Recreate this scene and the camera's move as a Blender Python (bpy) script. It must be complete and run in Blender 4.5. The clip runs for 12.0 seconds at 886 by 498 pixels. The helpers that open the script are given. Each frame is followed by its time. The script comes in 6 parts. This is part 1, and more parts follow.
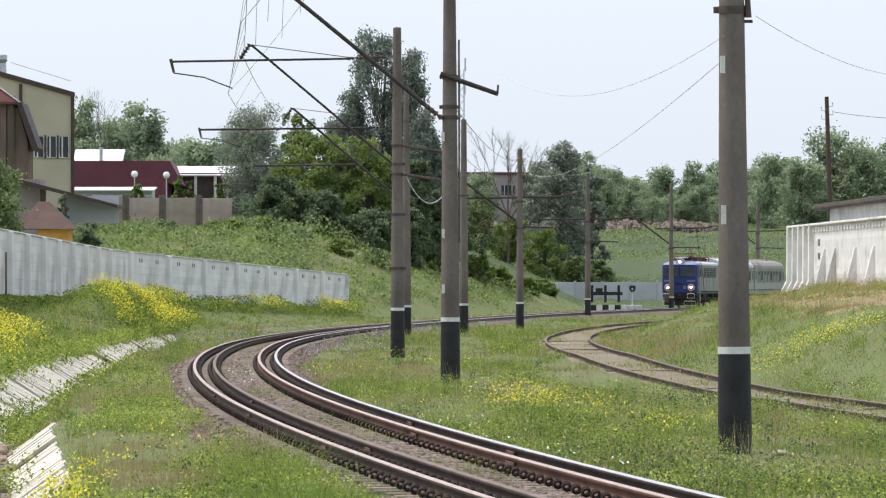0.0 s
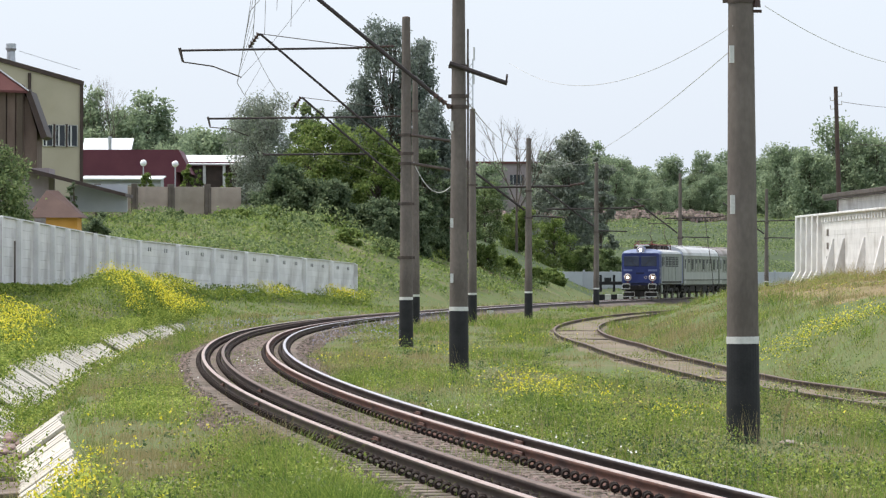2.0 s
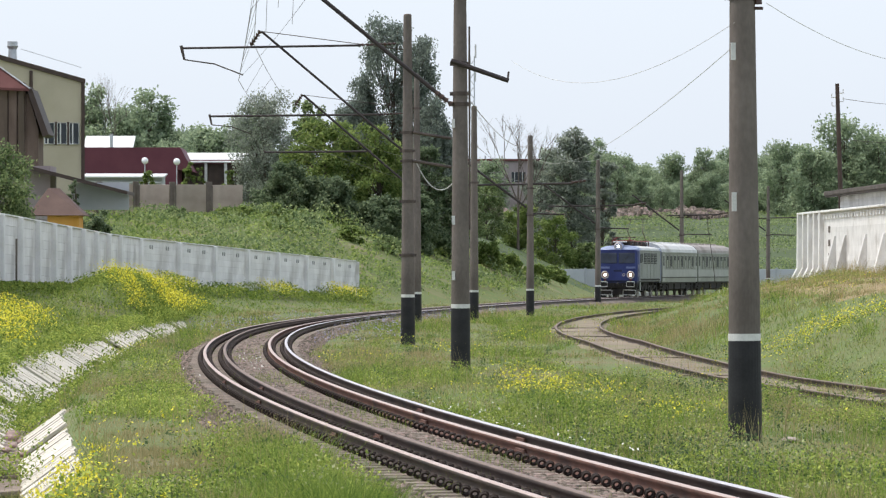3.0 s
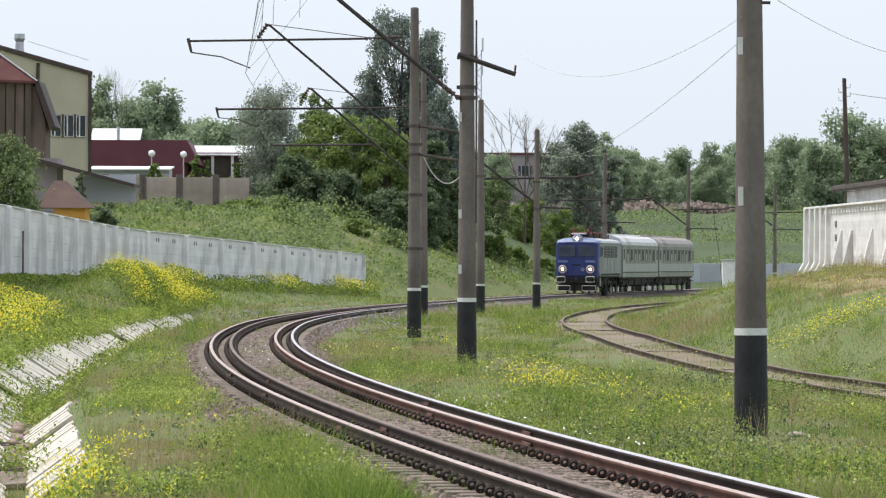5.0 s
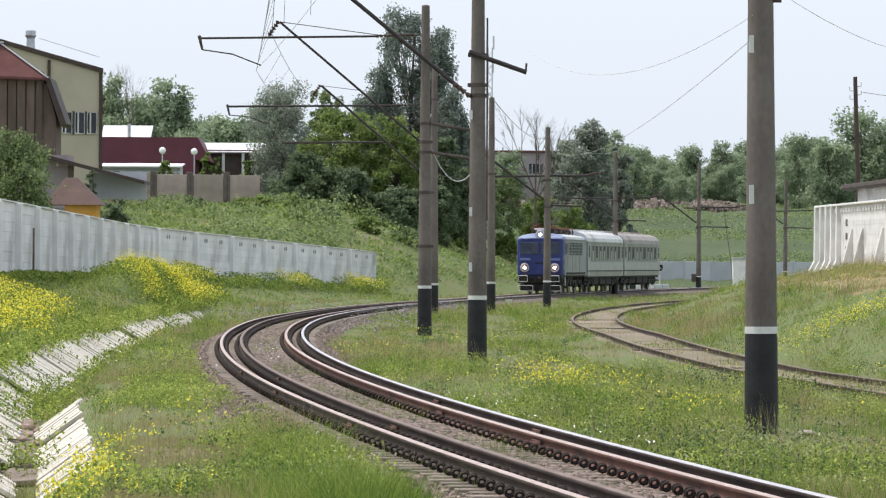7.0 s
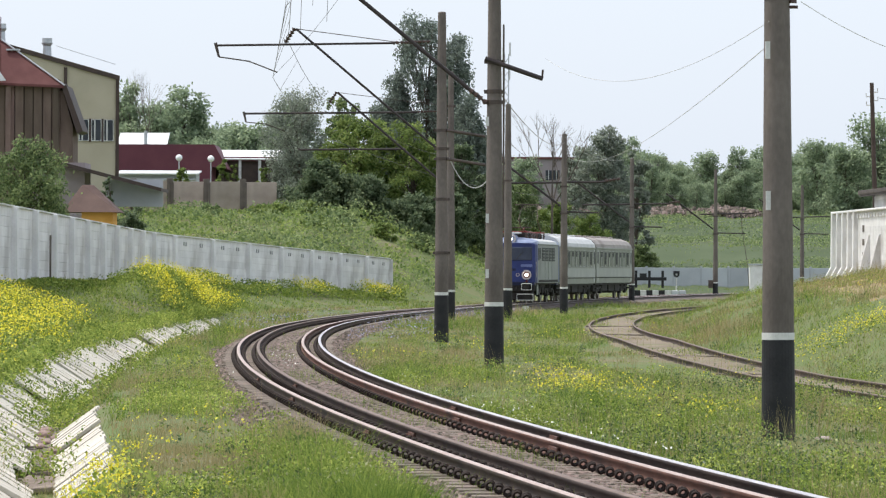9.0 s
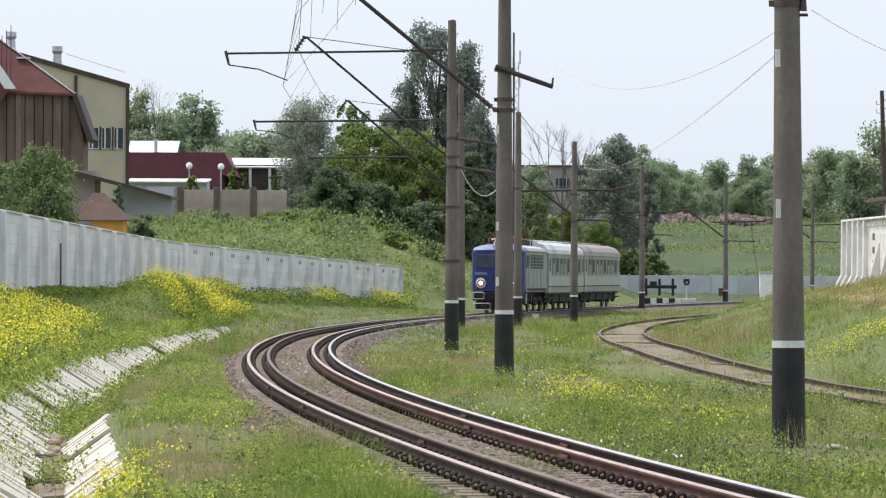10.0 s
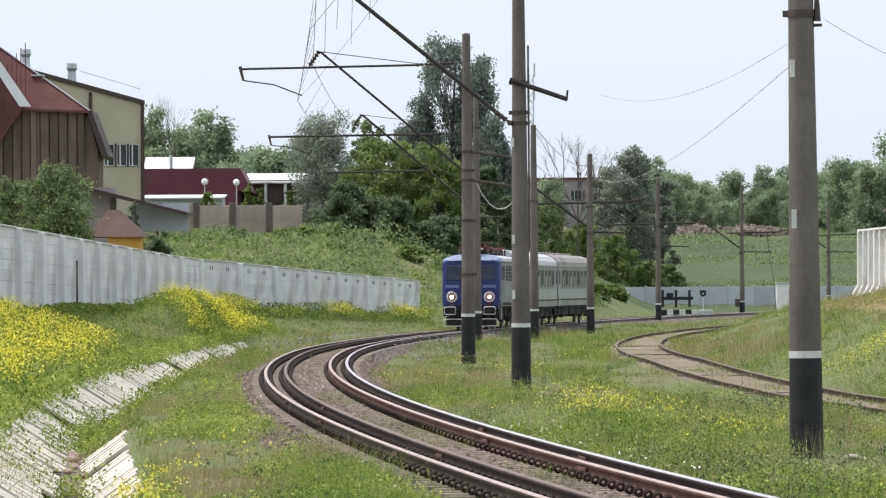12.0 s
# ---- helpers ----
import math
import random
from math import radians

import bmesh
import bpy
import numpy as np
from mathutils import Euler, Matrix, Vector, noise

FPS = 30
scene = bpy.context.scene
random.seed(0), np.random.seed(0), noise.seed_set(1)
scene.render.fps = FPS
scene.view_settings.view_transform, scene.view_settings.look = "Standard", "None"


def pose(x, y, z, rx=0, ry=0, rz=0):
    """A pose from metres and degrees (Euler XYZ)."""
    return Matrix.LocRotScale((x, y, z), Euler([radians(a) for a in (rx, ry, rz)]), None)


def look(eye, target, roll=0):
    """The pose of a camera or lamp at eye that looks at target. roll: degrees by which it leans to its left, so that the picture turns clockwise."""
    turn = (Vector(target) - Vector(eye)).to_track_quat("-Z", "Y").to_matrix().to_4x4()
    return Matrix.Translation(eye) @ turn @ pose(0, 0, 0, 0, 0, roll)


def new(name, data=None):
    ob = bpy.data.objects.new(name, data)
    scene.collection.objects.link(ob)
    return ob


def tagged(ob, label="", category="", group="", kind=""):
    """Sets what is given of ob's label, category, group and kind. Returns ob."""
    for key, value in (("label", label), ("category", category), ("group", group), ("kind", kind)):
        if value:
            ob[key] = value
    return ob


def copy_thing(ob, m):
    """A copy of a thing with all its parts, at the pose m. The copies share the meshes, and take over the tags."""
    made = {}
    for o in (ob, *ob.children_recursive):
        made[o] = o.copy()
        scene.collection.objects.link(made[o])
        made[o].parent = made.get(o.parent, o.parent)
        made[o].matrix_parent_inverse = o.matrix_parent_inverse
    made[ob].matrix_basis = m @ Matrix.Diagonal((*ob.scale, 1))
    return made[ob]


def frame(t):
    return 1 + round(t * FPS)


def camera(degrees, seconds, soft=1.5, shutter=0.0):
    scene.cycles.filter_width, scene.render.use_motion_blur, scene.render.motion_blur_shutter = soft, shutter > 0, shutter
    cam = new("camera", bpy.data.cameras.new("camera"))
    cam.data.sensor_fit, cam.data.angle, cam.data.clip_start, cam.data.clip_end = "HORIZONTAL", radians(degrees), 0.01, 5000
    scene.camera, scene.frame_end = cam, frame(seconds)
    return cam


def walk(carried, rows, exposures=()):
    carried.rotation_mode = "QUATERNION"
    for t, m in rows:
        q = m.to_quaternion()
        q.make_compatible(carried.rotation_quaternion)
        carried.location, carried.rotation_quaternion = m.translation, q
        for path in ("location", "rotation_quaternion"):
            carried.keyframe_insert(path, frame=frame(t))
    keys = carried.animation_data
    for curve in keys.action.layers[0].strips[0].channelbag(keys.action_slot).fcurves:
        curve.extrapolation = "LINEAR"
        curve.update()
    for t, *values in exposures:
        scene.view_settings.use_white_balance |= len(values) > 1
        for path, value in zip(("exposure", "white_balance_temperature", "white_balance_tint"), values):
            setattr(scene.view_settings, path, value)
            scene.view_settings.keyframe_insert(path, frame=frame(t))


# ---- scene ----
EYE = 1.8
cam = camera(11.33, 12.0, soft=1.25)
PATH = [
    (0.0, 0.000, 0.464, 0.00), (0.5, -0.030, 0.385, 0.13), (1.0, -0.031, 0.336, 0.20), (1.5, 0.048, 0.339, 0.14),
    (2.0, 0.111, 0.327, 0.09), (2.5, 0.130, 0.317, 0.12), (3.0, 0.132, 0.294, 0.03), (5.0, 0.215, 0.211, 0.20),
    (5.5, 0.256, 0.223, 0.18), (6.0, 0.265, 0.241, 0.29), (6.5, 0.295, 0.193, 0.33), (7.0, 0.350, 0.181, 0.32),
    (7.5, 0.409, 0.221, 0.32), (9.5, 0.624, 0.301, 0.21), (10.0, 0.695, 0.368, 0.21), (10.5, 0.744, 0.427, 0.07),
    (11.0, 0.714, 0.503, -0.09), (11.5, 0.746, 0.544, -0.19), (12.0, 0.901, 0.543, -0.33),
]
# a hand-held long lens: the eye stays, the camera pans, tilts and leans
walk(cam, [(t, pose(0, 0, EYE, 90 + pitch, 0, yaw) @ pose(0, 0, 0, 0, 0, lean)) for t, yaw, pitch, lean in PATH], exposures=[(0.0, 0.0), (12.0, 0.0)])

# ---- light: high hazy sun from the left, bright sky ----
SUN_EL, SUN_AZ = 64.0, -78.0   # azimuth from +y, positive to the right
world = bpy.data.worlds.new("sky")
scene.world = world
world.use_nodes = True
wn = world.node_tree
wn.nodes.clear()
sky = wn.nodes.new("ShaderNodeTexSky")
sky.sky_type, sky.sun_disc = "NISHITA", False
sky.sun_elevation, sky.sun_rotation = radians(SUN_EL), radians(SUN_AZ)
sky.air_density, sky.dust_density, sky.ozone_density = 1.0, 4.0, 1.0
haze = wn.nodes.new("ShaderNodeMixRGB")
haze.inputs["Fac"].default_value = 0.65
haze.inputs["Color2"].default_value = (8.7, 9.5, 10.7, 1)
bg = wn.nodes.new("ShaderNodeBackground")
bg.inputs["Strength"].default_value = 0.131
wo = wn.nodes.new("ShaderNodeOutputWorld")
wn.links.new(sky.outputs["Color"], haze.inputs["Color1"])
wn.links.new(haze.outputs["Color"], bg.inputs["Color"])
wn.links.new(bg.outputs["Background"], wo.inputs["Surface"])
sun = new("sun", bpy.data.lights.new("sun", "SUN"))
sun.data.energy, sun.data.angle, sun.data.color = 3.05, radians(0.6), (1.0, 0.95, 0.87)
a, e = radians(SUN_AZ), radians(SUN_EL)
sun.matrix_world = look((math.sin(a) * math.cos(e) * 100, math.cos(a) * math.cos(e) * 100, math.sin(e) * 100), (0, 0, 0))


# ---- materials ----
def material(name, c1, c2, scale=4.0, rough=0.8, metal=0.0, bump=0.2, fine=40.0, c3=None, rand=0.0, island=False, spec=0.3, trans=0.0, stretch=(1, 1, 1)):
    """Two colours mixed by coarse and fine noise, a third in stains, small differences from piece to piece, and relief."""
    m = bpy.data.materials.new(name)
    m.use_nodes = True
    nt = m.node_tree
    nd, ln = nt.nodes, nt.links
    bsdf = nd["Principled BSDF"]
    co = nd.new("ShaderNodeTexCoord")
    mp = nd.new("ShaderNodeMapping")
    mp.inputs["Scale"].default_value = stretch
    ln.new(co.outputs["Object"], mp.inputs["Vector"])
    n1, n2 = nd.new("ShaderNodeTexNoise"), nd.new("ShaderNodeTexNoise")
    n1.inputs["Scale"].default_value, n1.inputs["Detail"].default_value = scale, 5
    n2.inputs["Scale"].default_value, n2.inputs["Detail"].default_value = fine, 4
    for n in (n1, n2):
        ln.new(mp.outputs["Vector"], n.inputs["Vector"])
    add = nd.new("ShaderNodeMath")
    add.operation = "MULTIPLY_ADD"
    ln.new(n2.outputs["Fac"], add.inputs[0])
    add.inputs[1].default_value = 0.45
    ln.new(n1.outputs["Fac"], add.inputs[2])
    rm = nd.new("ShaderNodeMapRange")
    rm.inputs["From Min"].default_value, rm.inputs["From Max"].default_value = 0.52, 0.95
    ln.new(add.outputs[0], rm.inputs["Value"])
    mix = nd.new("ShaderNodeMixRGB")
    mix.inputs["Color1"].default_value, mix.inputs["Color2"].default_value = (*c1, 1), (*c2, 1)
    ln.new(rm.outputs["Result"], mix.inputs["Fac"])
    out = mix.outputs["Color"]
    if c3:
        n3 = nd.new("ShaderNodeTexNoise")
        n3.inputs["Scale"].default_value, n3.inputs["Detail"].default_value = scale * 0.37, 6
        ln.new(mp.outputs["Vector"], n3.inputs["Vector"])
        r3 = nd.new("ShaderNodeMapRange")
        r3.inputs["From Min"].default_value, r3.inputs["From Max"].default_value = 0.54, 0.68
        ln.new(n3.outputs["Fac"], r3.inputs["Value"])
        m3 = nd.new("ShaderNodeMixRGB")
        m3.inputs["Color2"].default_value = (*c3, 1)
        ln.new(r3.outputs["Result"], m3.inputs["Fac"])
        ln.new(out, m3.inputs["Color1"])
        out = m3.outputs["Color"]
    if rand:
        hv = nd.new("ShaderNodeHueSaturation")
        if island:
            src = nd.new("ShaderNodeNewGeometry").outputs["Random Per Island"]
        else:
            src = nd.new("ShaderNodeObjectInfo").outputs["Random"]
        vr, hr = nd.new("ShaderNodeMapRange"), nd.new("ShaderNodeMapRange")
        vr.inputs["To Min"].default_value, vr.inputs["To Max"].default_value = 1 - rand, 1 + rand
        hr.inputs["To Min"].default_value, hr.inputs["To Max"].default_value = 0.5 + 0.06 * rand, 0.5 - 0.06 * rand
        ln.new(src, vr.inputs["Value"])
        ln.new(src, hr.inputs["Value"])
        ln.new(vr.outputs["Result"], hv.inputs["Value"])
        ln.new(hr.outputs["Result"], hv.inputs["Hue"])
        ln.new(out, hv.inputs["Color"])
        out = hv.outputs["Color"]
    ln.new(out, bsdf.inputs["Base Color"])
    bsdf.inputs["Roughness"].default_value, bsdf.inputs["Metallic"].default_value = rough, metal
    bsdf.inputs["Specular IOR Level"].default_value = spec
    if bump:
        b = nd.new("ShaderNodeBump")
        b.inputs["Strength"].default_value, b.inputs["Distance"].default_value = bump, 0.02
        ln.new(add.outputs[0], b.inputs["Height"])
        ln.new(b.outputs["Normal"], bsdf.inputs["Normal"])
    if trans:
        tr = nd.new("ShaderNodeBsdfTranslucent")
        ln.new(out, tr.inputs["Color"])
        mx = nd.new("ShaderNodeMixShader")
        mx.inputs["Fac"].default_value = trans
        ln.new(bsdf.outputs["BSDF"], mx.inputs[1])
        ln.new(tr.outputs["BSDF"], mx.inputs[2])
        ln.new(mx.outputs["Shader"], nd["Material Output"].inputs["Surface"])
    return m


def glowing(name, colour, strength):
    m = bpy.data.materials.new(name)
    m.use_nodes = True
    b = m.node_tree.nodes["Principled BSDF"]
    b.inputs["Base Color"].default_value = (*colour, 1)
    b.inputs["Emission Color"].default_value, b.inputs["Emission Strength"].default_value = (*colour, 1), strength
    return m


M_SOIL = material("soil and short turf", (0.145, 0.155, 0.065), (0.115, 0.165, 0.05), 0.5, 0.95, bump=0.6, fine=9, c3=(0.20, 0.175, 0.10))
M_DRYSOIL = material("dry earth with dead turf", (0.24, 0.175, 0.10), (0.30, 0.24, 0.12), 0.4, 0.95, bump=0.6, fine=9, c3=(0.20, 0.20, 0.07))
# field green with some blue-grey haze worked into its colours
M_FIELD = material("far green field greyed for haze", (0.062, 0.090, 0.040), (0.090, 0.116, 0.055), 0.12, 0.95, bump=0.6, fine=2, c3=(0.115, 0.124, 0.060))
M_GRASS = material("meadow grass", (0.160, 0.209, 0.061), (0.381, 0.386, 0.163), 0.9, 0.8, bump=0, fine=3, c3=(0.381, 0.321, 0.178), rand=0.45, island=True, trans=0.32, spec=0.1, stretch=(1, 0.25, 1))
M_LUSH = material("lush grass", (0.128, 0.211, 0.037), (0.296, 0.374, 0.090), 0.9, 0.8, bump=0, fine=3, rand=0.45, island=True, trans=0.32, spec=0.1, stretch=(1, 0.25, 1))
M_DRY = material("dry grass", (0.34, 0.29, 0.14), (0.42, 0.35, 0.18), 0.6, 0.85, bump=0, fine=3, rand=0.3, island=True, trans=0.25)
M_FLOWER = material("yellow petals", (0.76, 0.66, 0.03), (0.84, 0.78, 0.10), 3, 0.6, bump=0, rand=0.2, island=True, trans=0.3)
M_LILAC = material("lilac petals", (0.30, 0.29, 0.42), (0.42, 0.40, 0.52), 3, 0.7, bump=0, rand=0.2, island=True)
M_DAISY = material("white petals", (0.75, 0.75, 0.70), (0.85, 0.85, 0.8), 3, 0.7, bump=0)
M_BALLAST = material("grey brown ballast", (0.115, 0.092, 0.075), (0.21, 0.175, 0.15), 1.3, 0.95, bump=1.0, fine=22, c3=(0.09, 0.065, 0.05))
M_STONE = material("crushed stone", (0.116, 0.091, 0.074), (0.274, 0.219, 0.183), 5, 0.9, bump=0.2, rand=0.65, island=True)
M_RAIL = material("rusty rail steel", (0.055, 0.040, 0.036), (0.105, 0.075, 0.063), 2.0, 0.65, 0.2, bump=0.3, c3=(0.045, 0.036, 0.035))
M_RAILRED = material("bright rust on rail", (0.115, 0.058, 0.045), (0.19, 0.095, 0.07), 2.0, 0.7, 0.15, bump=0.3, c3=(0.075, 0.045, 0.038))
# worn and rust-filmed rail heads, colours raised to include the sky's highlight
M_RUNGLEAM = material("worn running surface with painted gleam", (0.52, 0.48, 0.50), (0.70, 0.66, 0.68), 3.0, 0.4, 0.5, bump=0.05)
M_RUSTGLEAM = material("rust-filmed running surface with painted gleam", (0.46, 0.33, 0.28), (0.60, 0.47, 0.42), 3.0, 0.45, 0.4, bump=0.05)
M_SLEEPER = material("weathered sleeper", (0.15, 0.12, 0.10), (0.28, 0.23, 0.19), 3.0, 0.9, bump=0.5, rand=0.25)
M_POLE = material("grey brown concrete", (0.112, 0.095, 0.084), (0.19, 0.163, 0.146), 1.6, 0.9, bump=0.5, fine=20, c3=(0.085, 0.068, 0.058), stretch=(1, 1, 0.5))
M_BLACK = material("black bitumen paint", (0.012, 0.012, 0.014), (0.03, 0.03, 0.033), 3, 0.6, bump=0.2)
M_WHITEP = material("white paint", (0.50, 0.50, 0.48), (0.70, 0.70, 0.68), 4, 0.7, bump=0.1)
M_STEEL = material("weathered dark steel", (0.06, 0.05, 0.045), (0.13, 0.10, 0.085), 4, 0.6, 0.4, bump=0.2)
M_TUBE = material("rust-brown painted tube", (0.034, 0.027, 0.027), (0.059, 0.047, 0.045), 4, 0.55, 0.2, bump=0.15)
M_WIRE = material("oxidised wire", (0.10, 0.09, 0.085), (0.17, 0.15, 0.14), 2, 0.5, 0.5, bump=0)
M_PORC = material("brown porcelain", (0.05, 0.03, 0.025), (0.085, 0.05, 0.04), 2, 0.3, bump=0)
M_WALL = material("whitewashed concrete", (0.68, 0.665, 0.665), (0.83, 0.815, 0.815), 0.9, 0.9, bump=0.3, fine=14, c3=(0.53, 0.51, 0.50), rand=0.06)
M_WIREPALE = material("pale cable sheath", (0.45, 0.44, 0.42), (0.58, 0.57, 0.55), 2, 0.6, bump=0)
M_SLAB = material("pale concrete plank", (0.522, 0.477, 0.414), (0.710, 0.660, 0.581), 1.5, 0.9, bump=0.4, fine=12, c3=(0.418, 0.375, 0.315), rand=0.10)
M_WBRICK = material("white painted brick", (0.66, 0.65, 0.64), (0.82, 0.81, 0.80), 1.5, 0.85, bump=0.3, c3=(0.52, 0.50, 0.48), rand=0.1)
M_BARK = material("grey bark", (0.08, 0.065, 0.05), (0.16, 0.13, 0.11), 3, 0.95, bump=0.6, stretch=(1, 1, 0.3))
M_GLASSMATT = material("dark matt coach glass", (0.018, 0.02, 0.022), (0.04, 0.042, 0.044), 1, 0.5, bump=0, spec=0.1)
M_GLASS = material("dark window glass", (0.015, 0.02, 0.025), (0.035, 0.042, 0.05), 1, 0.12, bump=0, spec=0.35)


# ---- mesh helpers ----
def part(name, bm, mat, parent=None, label=""):
    """Links a bmesh as one mesh object, under a thing or a part."""
    me = bpy.data.meshes.new(name)
    bm.to_mesh(me)
    bm.free()
    me.materials.append(mat)
    ob = new(name, me)
    ob.parent = parent
    if label:
        ob["label"] = label
    return ob


def piece(name, me, parent, m):
    ob = new(name, me)
    ob.parent = parent
    ob.matrix_basis = m
    return ob


def thing(name, m, label, category, group="", kind=""):
    ob = new(name)
    ob.matrix_basis = m
    return tagged(ob, label, category, group, kind)


def bx(bm, cx, cy, cz, sx, sy, sz, m=None, bevel=0.0):
    made = bmesh.ops.create_cube(bm, size=1.0, matrix=(m or Matrix()) @ Matrix.Translation((cx, cy, cz)) @ Matrix.Diagonal((sx, sy, sz, 1)))
    if bevel:
        edges = {e for v in made["verts"] for e in v.link_edges}
        bmesh.ops.bevel(bm, geom=list(edges), offset=bevel, segments=2, affect="EDGES", profile=0.5)
    return bm


def box(cx, cy, cz, sx, sy, sz, bevel=0.0):
    return bx(bmesh.new(), cx, cy, cz, sx, sy, sz, None, bevel)


def tube(bm, p, q, r0, r1=None, n=10):
    p, q = Vector(p), Vector(q)
    d = q - p
    m = Matrix.Translation((p + q) / 2) @ d.to_track_quat("Z", "Y").to_matrix().to_4x4()
    bmesh.ops.create_cone(bm, cap_ends=True, segments=n, radius1=r0, radius2=r0 if r1 is None else r1, depth=d.length, matrix=m)
    return bm


def rope(bm, pts, r, n=5):
    """One continuous bent tube through the points."""
    pts = [Vector(p) for p in pts]
    rings = []
    for i, p in enumerate(pts):
        d = (pts[min(i + 1, len(pts) - 1)] - pts[max(i - 1, 0)])
        m = d.to_track_quat("Z", "Y").to_matrix()
        rings.append([bm.verts.new(p + m @ Vector((r * math.cos(6.28318 * k / n), r * math.sin(6.28318 * k / n), 0))) for k in range(n)])
    for a, b in zip(rings, rings[1:]):
        for k in range(n):
            bm.faces.new((a[k], a[(k + 1) % n], b[(k + 1) % n], b[k]))
    bm.faces.new(rings[0][::-1])
    bm.faces.new(rings[-1])
    return bm


def sagging(p, q, sag, n=10):
    p, q = Vector(p), Vector(q)
    return [p.lerp(q, i / n) - Vector((0, 0, sag * 4 * (i / n) * (1 - i / n))) for i in range(n + 1)]


def prism(bm, outline, y0, y1, m=None):
    """An outline in x and z, drawn out from y0 to y1."""
    m = m or Matrix()
    a = [bm.verts.new(m @ Vector((x, y0, z))) for x, z in outline]
    b = [bm.verts.new(m @ Vector((x, y1, z))) for x, z in outline]
    k = len(outline)
    bm.faces.new(a)
    bm.faces.new(b[::-1])
    for i in range(k):
        bm.faces.new((a[i], b[i], b[(i + 1) % k], a[(i + 1) % k]))
    bmesh.ops.recalc_face_normals(bm, faces=bm.faces)
    return bm


def raw_mesh(name, verts, faces_flat, k, mats, smooth=False):
    """A mesh from arrays: faces all of k corners."""
    me = bpy.data.meshes.new(name)
    nf = len(faces_flat) // k
    me.vertices.add(len(verts))
    me.vertices.foreach_set("co", np.asarray(verts, dtype=np.float32).ravel())
    me.loops.add(nf * k)
    me.loops.foreach_set("vertex_index", np.asarray(faces_flat, dtype=np.int32))
    me.polygons.add(nf)
    me.polygons.foreach_set("loop_start", np.arange(0, nf * k, k, dtype=np.int32))
    if smooth:
        me.polygons.foreach_set("use_smooth", np.ones(nf, dtype=bool))
    me.update(calc_edges=True)
    for m in mats:
        me.materials.append(m)
    return me


# ---- the plan: x right, y ahead, z up from the rail tops ----
RNG = np.random.default_rng(7)
MAIN = (-0.0222, -0.3058, 5.7371, 5.4702, -4.5229)
SIDE = (-0.3467, 8.6313, 1.1362, 4.2704)


def along(poly, y, mid, lo, hi):
    y = np.asarray(y, dtype=float)
    u = (y - mid) / 100
    uc = np.clip(u, lo, hi)
    d = np.polyder(poly)
    return np.polyval(poly, uc) + np.polyval(d, uc) * (u - uc)


def main_x(y):
    return along(MAIN, y, 190, -1.6, 1.75)


def main_z(y):
    return np.interp(y, (140, 180, 236, 290, 350), (0, -0.06, -0.12, -0.06, 0))


def side_x(y):
    return along(SIDE, y, 150, -0.75, 0.9)


def side_z(y):
    return np.interp(y, (60, 83, 94, 112, 125, 250), (-0.5, -0.4, -0.4, -0.25, -0.12, -0.12))


def ditch_x(y):
    return np.interp(y, (40, 52, 59, 70, 76, 88, 114, 150, 185, 215, 250, 290), (-4.2, -5.2, -5.9, -7.0, -7.4, -8.15, -9.4, -10.4, -10.8, -9.6, -6.8, -3.2))


def wall_x(y):
    return np.interp(y, (90, 223, 290, 330, 360, 420), (-16.6, -15.7, -6.3, 3.5, 7.0, 15.0))


def wall_z(y):
    return np.interp(y, (90, 145, 223, 290, 330), (1.3, 1.08, 0.82, -0.15, -0.3))


def smooth01(t):
    t = np.clip(t, 0, 1)
    return t * t * (3 - 2 * t)


def wobble(x, y):
    return 0.5 * np.sin(0.9 * x + 0.13 * y + 1.0) * np.sin(0.21 * y - 0.4 * x) + 0.3 * np.sin(2.1 * x - 0.35 * y) * np.cos(0.5 * y + x)


